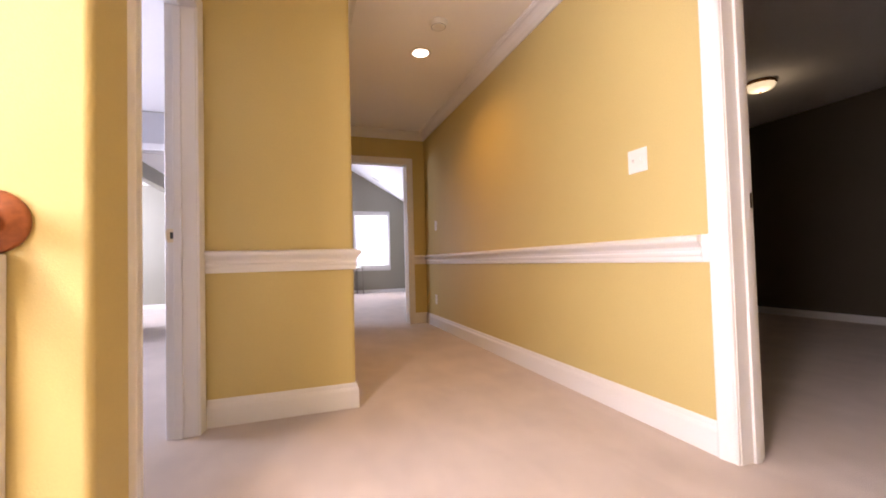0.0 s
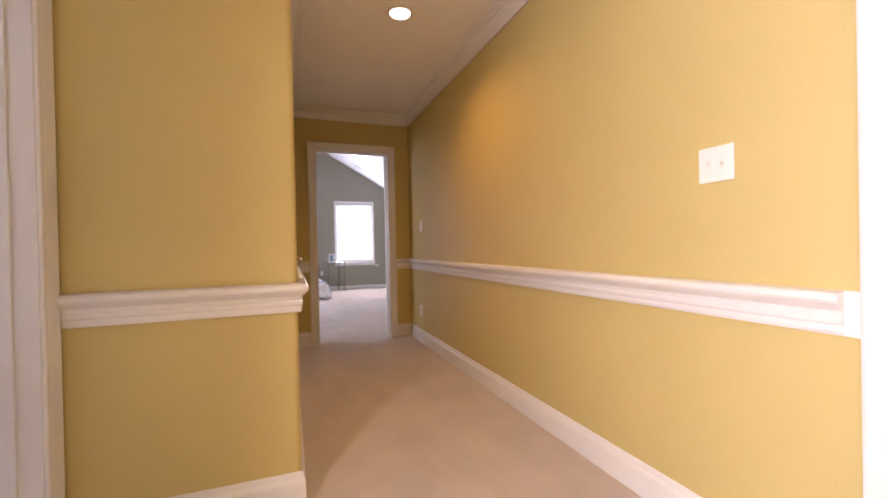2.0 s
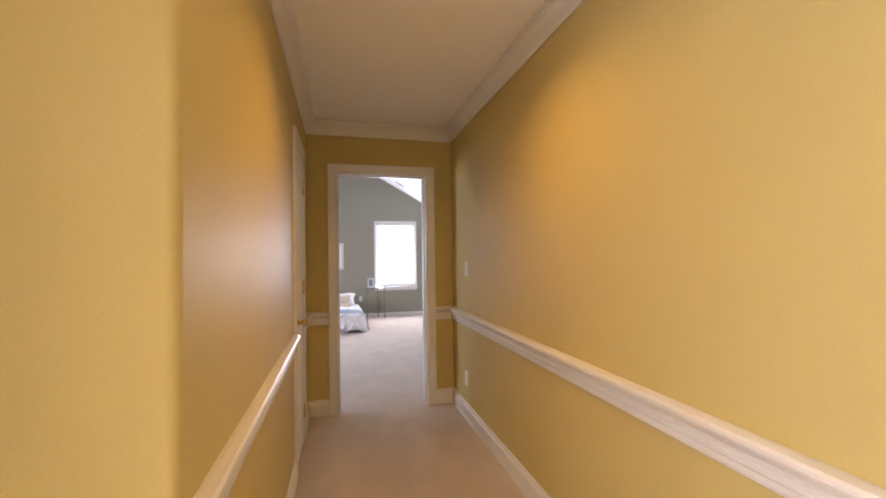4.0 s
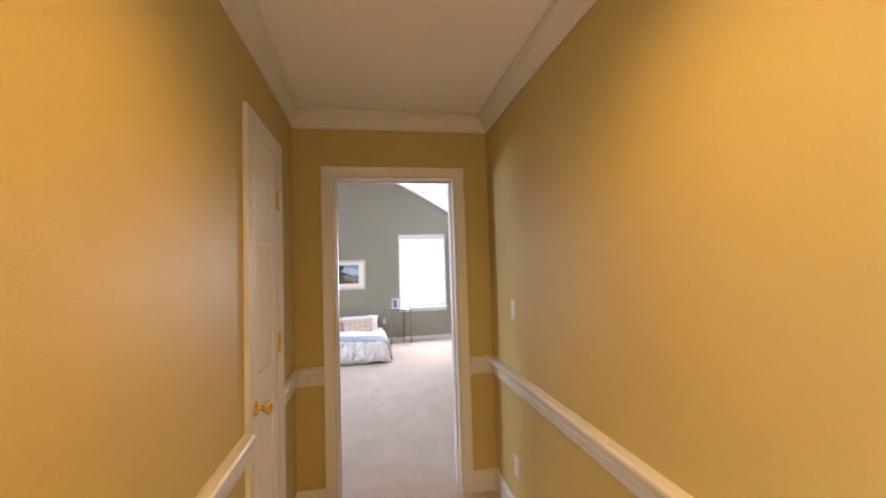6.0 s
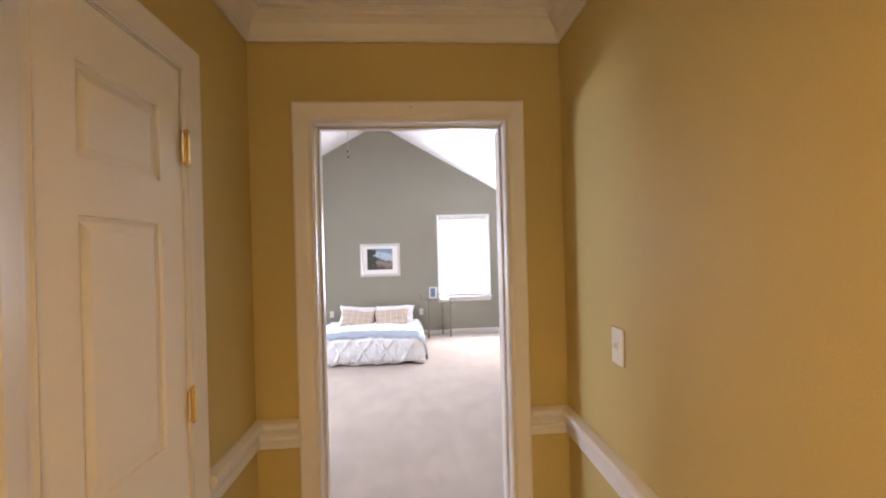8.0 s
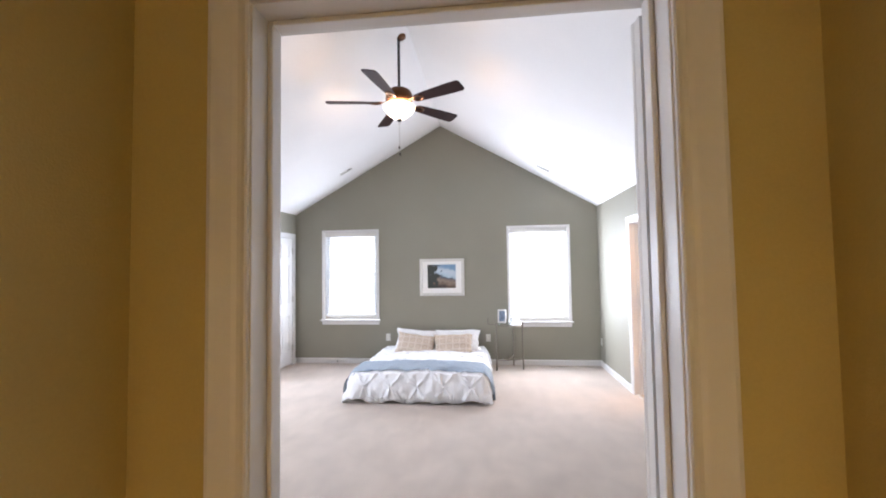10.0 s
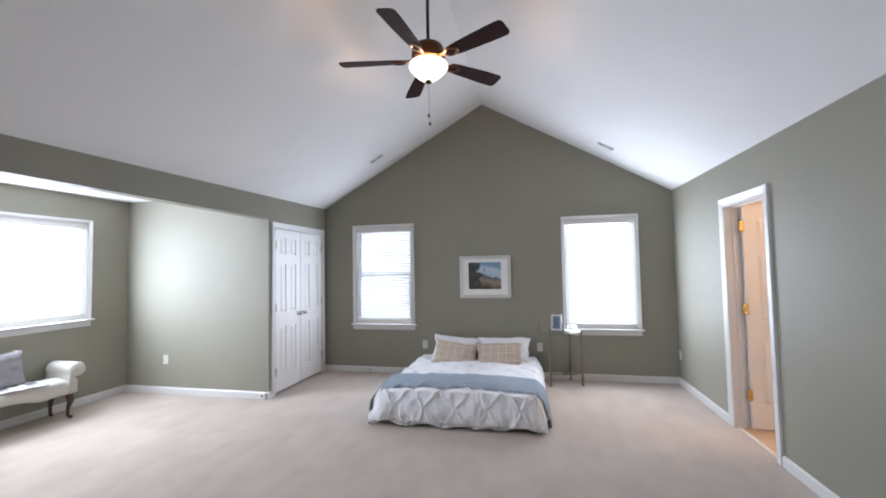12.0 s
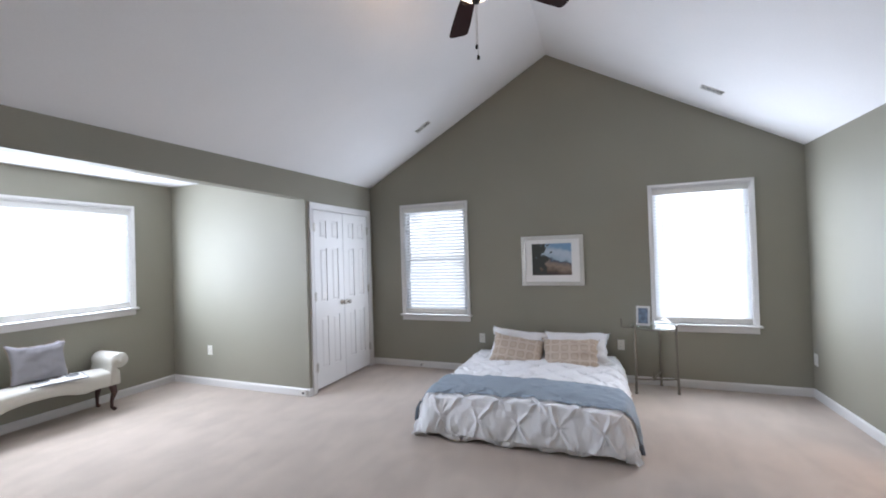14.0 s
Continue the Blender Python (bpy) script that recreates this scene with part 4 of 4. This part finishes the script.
def pintuck(u, v, h):
    """Tufts on a diamond lattice, puffs between them and narrow gathers that run out of each tuft."""
    P = TUFT
    i0, j0 = round(u / P), round(v / P)
    near = sorted((math.hypot(u - i * P, v - j * P), i, j) for i in range(i0 - 1, i0 + 2) for j in range(j0 - 1, j0 + 2) if (i + j) % 2 == 0)
    d0 = near[0][0]
    ridge = 0.0
    for d, i, j in near[:2]:
        ang = math.atan2(v - j * P, u - i * P) + 0.35 * noise.noise((u * 9, v * 9, 3.3))
        for a, height, reach in pinch(i, j):
            c = math.cos(ang - a)
            if c > 0:
                across = d * math.sin(ang - a) / (0.007 + 0.07 * d)
                if across * across < 6:
                    ridge += height * math.exp(-across * across - (d / reach) ** 2) * smooth01(d / 0.025)
    puff = min(1, d0 / 0.13) ** 0.7
    wr = noise.noise((u * 6, v * 6, 0.3)) * 0.012 + noise.noise((u * 15, v * 11, 4.3)) * 0.006 + abs(noise.noise((u * 22 + v * 9, v * 19 - u * 9, 7.7))) * 0.005
    hem = noise.noise((u * 4.5, v * 4.5, 9.1)) * 0.045 * (1 - h) + 0.06 * (1 - h) * h + 0.010 * noise.noise((u * 17, v * 17, 5.1)) * (1 - h)
    calm = 1 - 0.25 * smooth01((v - BED_H - 0.5) / 0.2)
    return (0.024 * puff + ridge + wr) * calm + hem - 0.014


CW, CL = (BED_X1 - BED_X0 - 0.24) + 2 * BED_H, (BED_Y1 - BED_Y0 - 0.12) + BED_H
mattress = thing("mattress", "white mattress lying low on the carpet", "mattress")
part("body", boxed((BED_X0 + 0.15, BED_Y0 + 0.16, 0.0), (BED_X1 - 0.15, BED_Y1 - 0.01, BED_H - 0.045), 0.05, 3), LINEN, mattress)
comforter = thing("comforter", "white pintucked cotton comforter draped to the floor", "comforter")
part("cover", sheet(0.0, CW, 0.0, CL - 0.02, 400, 400, 0.0, pintuck), LINEN, comforter, smooth=True)
knot = None
for i in range(int(CW / TUFT) + 1):
    for j in range(int(CL / TUFT) + 1):
        u, v = TUFT * i, TUFT * j
        if (i + j) % 2 == 0 and 0.05 < u < CW - 0.05 and 0.05 < v < CL - 0.5 and not BED_H < v < BED_H + 0.66:
            p = bed_point(u, v)[0]
            q = knot if knot else part("tuft", lathe([(0, 0.007), (0.006, 0.005), (0.009, 0), (0, -0.004)], 8), LINEN, comforter)
            o = q if knot is None else new("tuft", knot.data)
            knot = knot or q
            o.parent, o.location = comforter, p


def knit(u, v, h):
    return 0.006 * noise.noise((u * 5, v * 5, 1.7)) + 0.004 * noise.noise((u * 14, v * 14, 3.1))


T0, T1 = BED_H + 0.09, BED_H + 0.62
throw = thing("throw_blanket", "blue-grey knitted throw across the foot of the bed", "blanket")
def laid(u, v, h):
    """The throw lies close along its edges and bridges the tufts between them."""
    t = pintuck(u, v, h)
    w = smooth01(min(v - T0 + 0.02, T1 - v) / 0.16)
    return (1 - w) * (t + 0.010) + w * (0.040 + 2.0 * knit(u, v, h) + 0.25 * t)


part("cloth", sheet(0.17, CW - 0.03, T0 - 0.02, T1, 150, 70, 0.0, laid), BLUE, throw, smooth=True)
for u0, sgn in ((0.165, -1), (CW - 0.025, 1)):
    for k in range(9):
        v = T0 + 0.01 + k * 0.062
        p = bed_point(u0, v)[0] + Vector((sgn * 0.035, 0, 0.02))
        q = p + Vector((sgn * 0.012, random.uniform(-0.01, 0.01), -min(0.075, p.z - 0.012)))
        if q.z < 0.01:
            q.z = 0.01
        part("tassel", tube([p, (p + q) / 2 + Vector((sgn * 0.006, 0, 0)), q], [0.009, 0.016, 0.019], 7), NAVY, throw)
corner = bed_point(0.165, T0 - 0.01)[0] + Vector((0.0, -0.05, 0.045))
for k in range(6):
    d = Vector((random.uniform(-0.02, 0.02), random.uniform(-0.03, 0.02), 0))
    part("tassel", tube([corner + 0.3 * d, corner + d + Vector((-0.006, -0.01, -0.05)), corner + 1.3 * d + Vector((-0.010, -0.022, -0.145))], [0.010, 0.016, 0.013], 7), NAVY, throw)


def pillow(name, w, h, d, material, m, label, cat="pillow", corner=0.5, piping=None):
    """A stuffed cushion standing in x and z: pinched seam, soft corners, dented front."""
    n = 26
    bm = bmesh.new()
    sides = []
    for s in (-1, 1):
        g = []
        for i in range(n + 1):
            row = []
            for j in range(n + 1):
                a, b = 2 * i / n - 1, 2 * j / n - 1
                bulge = ((1 - a ** 4) * (1 - b ** 4)) ** 0.55
                edge = max(abs(a), abs(b)) ** 8
                pull = 1 - 0.13 * (1 - abs(b) ** 2) * abs(a) ** 6 + edge * 0.09 * noise.noise((b * 4.1, w * 7, 2.2 * a))
                pull2 = 1 - 0.20 * (1 - abs(a) ** 2) * abs(b) ** 6 + edge * 0.17 * noise.noise((a * 4.3 + w, 3.1 * b, 1.4))
                nz = noise.noise((a * 2.3 + w * 9, b * 2.3, s * 3.0)) * 0.30 + noise.noise((a * 6, b * 6, s * 5.0 + w)) * 0.10
                row.append(bm.verts.new((a * w / 2 * pull, s * d / 2 * bulge * (1 + nz), b * h / 2 * pull2)))
            g.append(row)
        for i in range(n):
            for j in range(n):
                bm.faces.new((g[i][j], g[i + 1][j], g[i + 1][j + 1], g[i][j + 1]))
        sides.append(g)
    bmesh.ops.remove_doubles(bm, verts=bm.verts, dist=0.0006)
    top = thing(name, label, cat, m)
    part("cover", bm, material, top, smooth=True)
    if piping:
        ring = []
        for k in range(4 * n):
            e, f = divmod(k, n)
            t = 2 * f / n - 1
            a, b = ((t, -1), (1, t), (-t, 1), (-1, -t))[e]
            ring.append((a * w / 2 * (1 - 0.12 * (1 - b * b) * abs(a) ** 6), 0, b * h / 2 * (1 - 0.17 * (1 - a * a) * abs(b) ** 6)))
        part("piping", tube(ring + ring[:1], 0.005, 6), piping, top)
    return top


# pillows lean on the wall at the head
for x, tilt in ((0.015, 4), (0.655, -2)):
    pillow("pillow", 0.72, 0.45, 0.19, LINEN, pose(x, 10.98, BED_H + 0.105, -42, tilt, 0), "white cotton bed pillow leaning on the wall")
for x, tilt in ((0.025, 7), (0.60, -3)):
    pillow("pillow", 0.62, 0.43, 0.17, MEDAL, pose(x, 10.765, BED_H + 0.080, -44, tilt, 0), "tan pillow printed with rows of medallions")

# ---------- picture over the bed ----------
pic = thing("framed_picture", "silver framed seascape print in a wide white mat", "picture", pose(0.395, BACK, 1.40))
FW, FH = 0.725, 0.60
bm = bmesh.new()
fp = [(0, 0.0), (0, 0.018), (0.010, 0.024), (0.028, 0.020), (0.040, 0.026), (0.046, 0.020), (0.046, 0.0)]
loops = [[bm.verts.new((sx * (FW / 2 - a), -b - 0.001, sz * (FH / 2 - a))) for a, b in fp] for sx, sz in ((-1, -1), (-1, 1), (1, 1), (1, -1))]
for i in range(4):
    for k in range(len(fp)):
        A, B = loops[i], loops[(i + 1) % 4]
        bm.faces.new((A[k], A[(k + 1) % len(fp)], B[(k + 1) % len(fp)], B[k]))
part("frame", bm, SILVERF, pic)
part("mat_board", boxed((-FW / 2 + 0.04, -0.010, -FH / 2 + 0.04), (FW / 2 - 0.04, -0.004, FH / 2 - 0.04)), MATB, pic)
part("print", boxed((-0.235, -0.0125, -0.175), (0.225, -0.0105, 0.205)), PAINTING, pic, "seascape with shore and trees")

# ---------- side table ----------
NX, NY = 1.427, 10.99
table = thing("side_table", "round glass side table on slender metal legs", "side table", pose(NX, NY, 0))
part("glass_top", lathe([(0, 0.683), (0.200, 0.683), (0.203, 0.687), (0.203, 0.691), (0.200, 0.695), (0, 0.695)], 40), TABLEG, table, smooth=True)
part("ring", tube([(0.208 * math.cos(a * math.pi / 20), 0.208 * math.sin(a * math.pi / 20), 0.677) for a in range(41)], 0.008, 8), PEWTER, table)
for a in (-144, -12, 66):
    c, s = math.cos(radians(a)), math.sin(radians(a))
    part("leg", tube([(0.225 * c, 0.225 * s, 0.0), (0.222 * c, 0.222 * s, 0.2), (0.220 * c, 0.220 * s, 0.66), (0.222 * c, 0.222 * s, 0.712)], 0.0120, 8), PEWTER, table)
    part("foot", lathe([(0, 0), (0.017, 0), (0.015, 0.018), (0.010, 0.028), (0, 0.028)], 10, pose(0.225 * c, 0.225 * s, 0)), PEWTER, table)
    part("stretcher", tube([(0.222 * c, 0.222 * s, 0.155), (0.11 * c, 0.11 * s, 0.135), (0, 0, 0.13)], 0.010, 8), PEWTER, table)
    part("collar", lathe([(0, 0), (0.016, 0), (0.016, 0.02), (0, 0.02)], 10, pose(0.221 * c, 0.221 * s, 0.145)), PEWTER, table)
part("finial", lathe([(0, 0.11), (0.014, 0.115), (0.020, 0.135), (0.012, 0.155), (0.006, 0.19), (0, 0.20)], 12), PEWTER, table)
part("hook", tube([(-0.175, -0.130, 0.690), (-0.275, -0.130, 0.686), (-0.298, -0.130, 0.692), (-0.305, -0.130, 0.712), (-0.305, -0.130, 0.785)], 0.009, 8), PEWTER, table, "scrolled end of the metal rim")
fr = thing("photo_frame", "small white standing photo frame", "photo frame", pose(NX - 0.092, NY - 0.04, 0.697, -12, 0, -12))
bm = merge(boxed((-0.066, 0, 0), (-0.046, 0.018, 0.205), 0.002), boxed((0.046, 0, 0), (0.066, 0.018, 0.205), 0.002), boxed((-0.046, 0, 0), (0.046, 0.018, 0.022), 0.002), boxed((-0.046, 0, 0.183), (0.046, 0.018, 0.205), 0.002))
part("frame", bm, TRIM, fr)
part("photo", boxed((-0.047, 0.006, 0.021), (0.047, 0.010, 0.184)), mat("blue_grey_photo", (0.17, 0.22, 0.30), 0.3, grain=0.2, scale=18, patch=0.5, patch_scale=22), fr, "blue-grey photograph")
part("easel_back", tube([(0, 0.018, 0.12), (0, 0.055, 0.012)], 0.005, 6), BLACK, fr)
dish = thing("glass_jar", "small lidded clear glass dish", "glass dish", pose(NX + 0.090, NY - 0.04, 0.696))
part("bowl", lathe([(0, 0), (0.055, 0), (0.070, 0.015), (0.074, 0.045), (0.070, 0.045), (0.064, 0.017), (0.05, 0.006), (0, 0.006)], 24), JARG, dish, smooth=True)
part("lid", lathe([(0.076, 0.045), (0.060, 0.066), (0.030, 0.078), (0.010, 0.081), (0.013, 0.094), (0, 0.100)], 24), JARG, dish, smooth=True)

# ---------- bench under the alcove window ----------
BY0, BY1 = 7.62, 8.96
bench = thing("bench", "cream upholstered bench with rolled arms on dark carved legs", "bench", pose(-4.165, 0, 0))
BD, SEAT = 0.34, 0.425


def bench_seat():
    """Seat with a domed top and a serpentine apron on the front."""
    bm = bmesh.new()
    n, rows = 48, []
    for i in range(n + 1):
        t = i / n
        y = BY0 + 0.06 + (BY1 - BY0 - 0.12) * t
        wave = 0.255 + 0.055 * (1 - abs(2 * t - 1) ** 1.6) * 1.0 - 0.035 * math.exp(-((abs(2 * t - 1) - 0.55) / 0.20) ** 2)
        top = SEAT - 0.010 + 0.018 * math.sin(math.pi * t)
        ring = [(0.0, wave), (0.0, top - 0.02), (0.05, top), (0.17, top + 0.018), (0.29, top), (BD - 0.01, top - 0.012), (BD + 0.004, top - 0.035), (BD, (top + wave) / 2), (BD - 0.006, wave + 0.012), (BD - 0.02, wave)]
        rows.append([bm.verts.new((x, y, z)) for x, z in ring])
    k = len(rows[0])
    for a, b in zip(rows, rows[1:]):
        for i in range(k):
            bm.faces.new((a[i], a[(i + 1) % k], b[(i + 1) % k], b[i]))
    bm.faces.new(rows[0])
    bm.faces.new(rows[-1])
    return bm


part("seat", bench_seat(), CREAM, bench, smooth=True)


def rolled_arm(y, out):
    """An arm that rises from the seat and scrolls outwards."""
    prof = []
    for k in range(17):
        a = radians(-120 + k * 20)
        prof.append((0.030 + 0.085 * math.cos(a), 0.512 + 0.078 * math.sin(a)))
    prof = [(-0.06, SEAT - 0.02), (-0.045, 0.465)] + [p for p in reversed(prof)] + [(0.028, 0.40), (0.03, 0.265), (-0.06, 0.265)]
    bm = bmesh.new()
    loops = []
    for x, shrink in ((0.0, 0.96), (0.01, 1.0), (BD - 0.012, 1.0), (BD + 0.008, 0.94)):
        loops.append([bm.verts.new((x, y + out * p[0] * shrink, 0.44 + (p[1] - 0.44) * shrink)) for p in prof])
    n = len(prof)
    for a, b in zip(loops, loops[1:]):
        for i in range(n):
            bm.faces.new((a[i], a[(i + 1) % n], b[(i + 1) % n], b[i]))
    bm.faces.new(loops[0])
    bm.faces.new(loops[-1])
    arm = part("arm", bm, CREAM, bench, smooth=True)
    part("scroll_button", lathe([(0, 0.012), (0.012, 0.010), (0.020, 0.004), (0.022, 0)], 16, pose(BD + 0.006, y + out * 0.030, 0.512, 0, 90)), CREAM, arm)
    return arm


rolled_arm(BY1 - 0.04, 1)
rolled_arm(BY0 + 0.04, -1)
for y, sy in ((BY1 - 0.07, 1), (BY0 + 0.07, -1)):
    for x, sx in ((BD - 0.05, 1), (0.05, -0.4)):
        part("leg", tube([(x, y, 0.280), (x + 0.014 * sx, y + 0.012 * sy, 0.235), (x + 0.022 * sx, y + 0.018 * sy, 0.185), (x + 0.004 * sx, y + 0.004 * sy, 0.10), (x + 0.002 * sx, y + 0.004 * sy, 0.035), (x + 0.022 * sx, y + 0.018 * sy, 0.014), (x + 0.030 * sx, y + 0.024 * sy, 0.0)], [0.030, 0.034, 0.028, 0.016, 0.015, 0.020, 0.017], 12), MAHOG, bench, "dark cabriole leg", smooth=True)
pillow("cushion", 0.43, 0.39, 0.13, LILAC, pose(-4.05, 8.385, SEAT + 0.185, -16, 0, 86), "grey-lilac linen cushion with tan piping", "cushion", piping=PIPING)
book = thing("open_magazine", "open magazine lying on the bench seat", "magazine", pose(-3.925, 8.47, SEAT + 0.010, 3, 0, 76))
for s in (-1, 1):
    bm = bmesh.new()
    cols = []
    for i in range(9):
        t = i / 8
        x = s * 0.19 * t
        z = 0.006 + 0.012 * math.sin(math.pi * min(1, t * 1.3)) * (1 - t * 0.6)
        cols.append([bm.verts.new((x, y, zz)) for y, zz in ((-0.12, 0), (-0.12, z), (0.12, z), (0.12, 0))])
    for a, b in zip(cols, cols[1:]):
        for i in range(4):
            bm.faces.new((a[i], a[(i + 1) % 4], b[(i + 1) % 4], b[i]))
    bm.faces.new(cols[0])
    bm.faces.new(cols[-1])
    pg = part("pages", bm, PAPER, book)
    for k in range(4):
        part("print_bar", boxed((min(s * 0.06, s * 0.16), -0.09 + k * 0.045, 0.0185 - 0.002 * k % 2), (max(s * 0.06, s * 0.16), -0.075 + k * 0.045, 0.0195)), INK, pg)
part("cover", boxed((-0.203, -0.131, -0.004), (0.203, 0.131, 0.005), 0.001), INK, book)

# ---------- ceiling fan ----------
FX, FY, FZ = 0.295, 8.50, 3.175
fan = thing("ceiling_fan", "bronze ceiling fan with five dark blades and a lit bowl", "ceiling fan", pose(FX, FY, FZ))
peak = RIDGE_Z - FZ - 0.03
part("canopy", lathe([(0, peak + 0.02), (0.070, peak + 0.02), (0.072, peak - 0.012), (0.050, peak - 0.030), (0.022, peak - 0.040), (0, peak - 0.040)], 28), FANB, fan, smooth=True)
part("downrod", tube([(0, 0, 0.06), (0, 0, peak - 0.02)], 0.013, 12), BLACK, fan)
part("motor_housing", lathe([(0, 0.172), (0.032, 0.168), (0.046, 0.158), (0.085, 0.148), (0.115, 0.128), (0.131, 0.098), (0.134, 0.060), (0.134, 0.044), (0.126, 0.036), (0.122, 0.020), (0.095, 0.004), (0, 0.0)], 36), FANB, fan, smooth=True)
part("light_fitter", lathe([(0, 0.0), (0.060, 0.0), (0.058, -0.003), (0.045, -0.005), (0.020, -0.006), (0, -0.006)], 36), FANB, fan, smooth=True)
part("glass_bowl", lathe([(0.140, -0.014), (0.151, -0.022), (0.153, -0.036), (0.144, -0.058), (0.122, -0.084), (0.094, -0.110), (0.062, -0.134), (0.036, -0.146), (0, -0.149)], 36, closed=True), BOWL, fan, "glowing frosted glass bowl", smooth=True)
part("finial", lathe([(0, -0.146), (0.024, -0.147), (0.028, -0.155), (0.022, -0.166), (0.010, -0.174), (0, -0.178)], 16), BLACK, fan)
for a in (8, 80, 152, 224, 296):
    m = pose(0, 0, 0, 0, 0, a + FAN_TURN)
    bm = bmesh.new()
    half = [(0.205, 0.046), (0.30, 0.058), (0.56, 0.072)] + [(0.678 + 0.034 * math.sin(radians(q)), 0.039 + 0.034 * math.cos(radians(q))) for q in range(0, 91, 15)]
    outline = [(x, -y) for x, y in half] + [(x, y) for x, y in reversed(half)]
    top, bot = [bm.verts.new((x, y, 0.005)) for x, y in outline], [bm.verts.new((x, y, -0.002)) for x, y in outline]
    bm.faces.new(top)
    bm.faces.new(bot)
    for i in range(len(outline)):
        j = (i + 1) % len(outline)
        bm.faces.new((top[i], top[j], bot[j], bot[i]))
    bl = part("blade", bm, BLADE, fan, m=m @ pose(0, 0, 0.012, -13, 0, 0))
    iron = merge(boxed((0.118, -0.016, 0.004), (0.215, 0.016, 0.012), 0.003), lathe([(0.026, -0.004), (0.030, -0.010), (0.040, -0.010), (0.046, -0.004), (0.044, 0.002), (0.028, 0.002), (0.026, -0.004)], 20, pose(0.235, 0, -0.003) @ Matrix.Diagonal((1.4, 1.0, 1, 1)), closed=True))
    part("blade_iron", iron, FANB, bl, "bronze blade bracket")
for x, ln in ((0.004, 0.30), (-0.004, 0.235)):
    part("pull_chain", tube([(x, 0, -0.172), (x, 0, -0.180 - ln)], 0.0016, 5), STEEL, fan)
    part("chain_fob", lathe([(0, 0), (0.004, 0.0), (0.009, -0.012), (0.008, -0.026), (0, -0.032)], 10, pose(x, 0, -0.180 - ln)), BLACK, fan)


# ---------- small things ----------
def vent(m, label):
    v = thing("ceiling_vent", label, "vent", m)
    part("frame", merge(boxed((-0.125, -0.052, -0.008), (0.125, -0.040, 0)), boxed((-0.125, 0.040, -0.008), (0.125, 0.052, 0)), boxed((-0.125, -0.040, -0.008), (-0.113, 0.040, 0)), boxed((0.113, -0.040, -0.008), (0.125, 0.040, 0)), boxed((-0.006, -0.040, -0.008), (0.006, 0.040, 0))), PLASTIC, v)
    part("backing", boxed((-0.113, -0.040, -0.002), (0.113, 0.040, 0)), SLOT, v)
    for s in (-1, 1):
        for k in range(6):
            part("slat", boxed((-0.0085, -0.040, -0.0008), (0.0085, 0.040, 0.0008)), PLASTIC, v, m=pose(s * (0.015 + k * 0.0175), 0, -0.005, 0, s * 48))
    return v


SL = math.degrees(math.atan2(RIDGE_Z - EAVE, RIDGE_X - ROOM_L))
SR = math.degrees(math.atan2(RIDGE_Z - EAVE, ROOM_R - RIDGE_X))
for x, y, tilt in ((-1.03, 10.715, -SL), (1.975, 10.675, SR)):
    z = EAVE + (RIDGE_Z - EAVE) * ((x - ROOM_L) / (RIDGE_X - ROOM_L) if x < RIDGE_X else (ROOM_R - x) / (ROOM_R - RIDGE_X))
    if x < RIDGE_X:
        z -= 0.118 * (BACK + 0.14 - y) / (BACK + 0.14 - DOOR_Y) * (RIDGE_X - x) / (RIDGE_X - ROOM_L)
    vent(pose(x, y, z - 0.002, 0, tilt, 0) @ Matrix.Diagonal((0.85, 0.8, 1, 1)), "white slotted ceiling vent on the sloping ceiling")
stop = thing("door_stop", "small spring door stop on the baseboard", "door stop", pose(-1.34, BACK - 0.013, 0.05, 90))
part("spring", lathe([(0, 0), (0.008, 0), (0.006, 0.004), (0.005, 0.06), (0, 0.06)], 10), STEEL, stop)
part("tip", lathe([(0, 0.06), (0.009, 0.06), (0.009, 0.072), (0, 0.074)], 10), SLOT, stop)
jack = thing("cable_jack", "small white cable box on the baseboard by the closet", "cable box", pose(-2.16, ALC_N - 0.014, 0.045))
part("body", boxed((-0.045, -0.022, -0.035), (0.05, 0, 0.035), 0.004), PLASTIC, jack)
part("port", boxed((-0.005, -0.0235, -0.012), (0.025, -0.0221, 0.010)), SLOT, jack)
hook = thing("wall_hook", "two small bare screws in the painted wall", "screw", pose(ROOM_R, 7.73, 1.76, 0, -90, 0))
for dy in (-0.05, 0.05):
    part("screw", lathe([(0, 0), (0.006, 0.002), (0.004, 0.018), (0.006, 0.02), (0, 0.022)], 8, pose(0, dy, 0)), STEEL, hook)
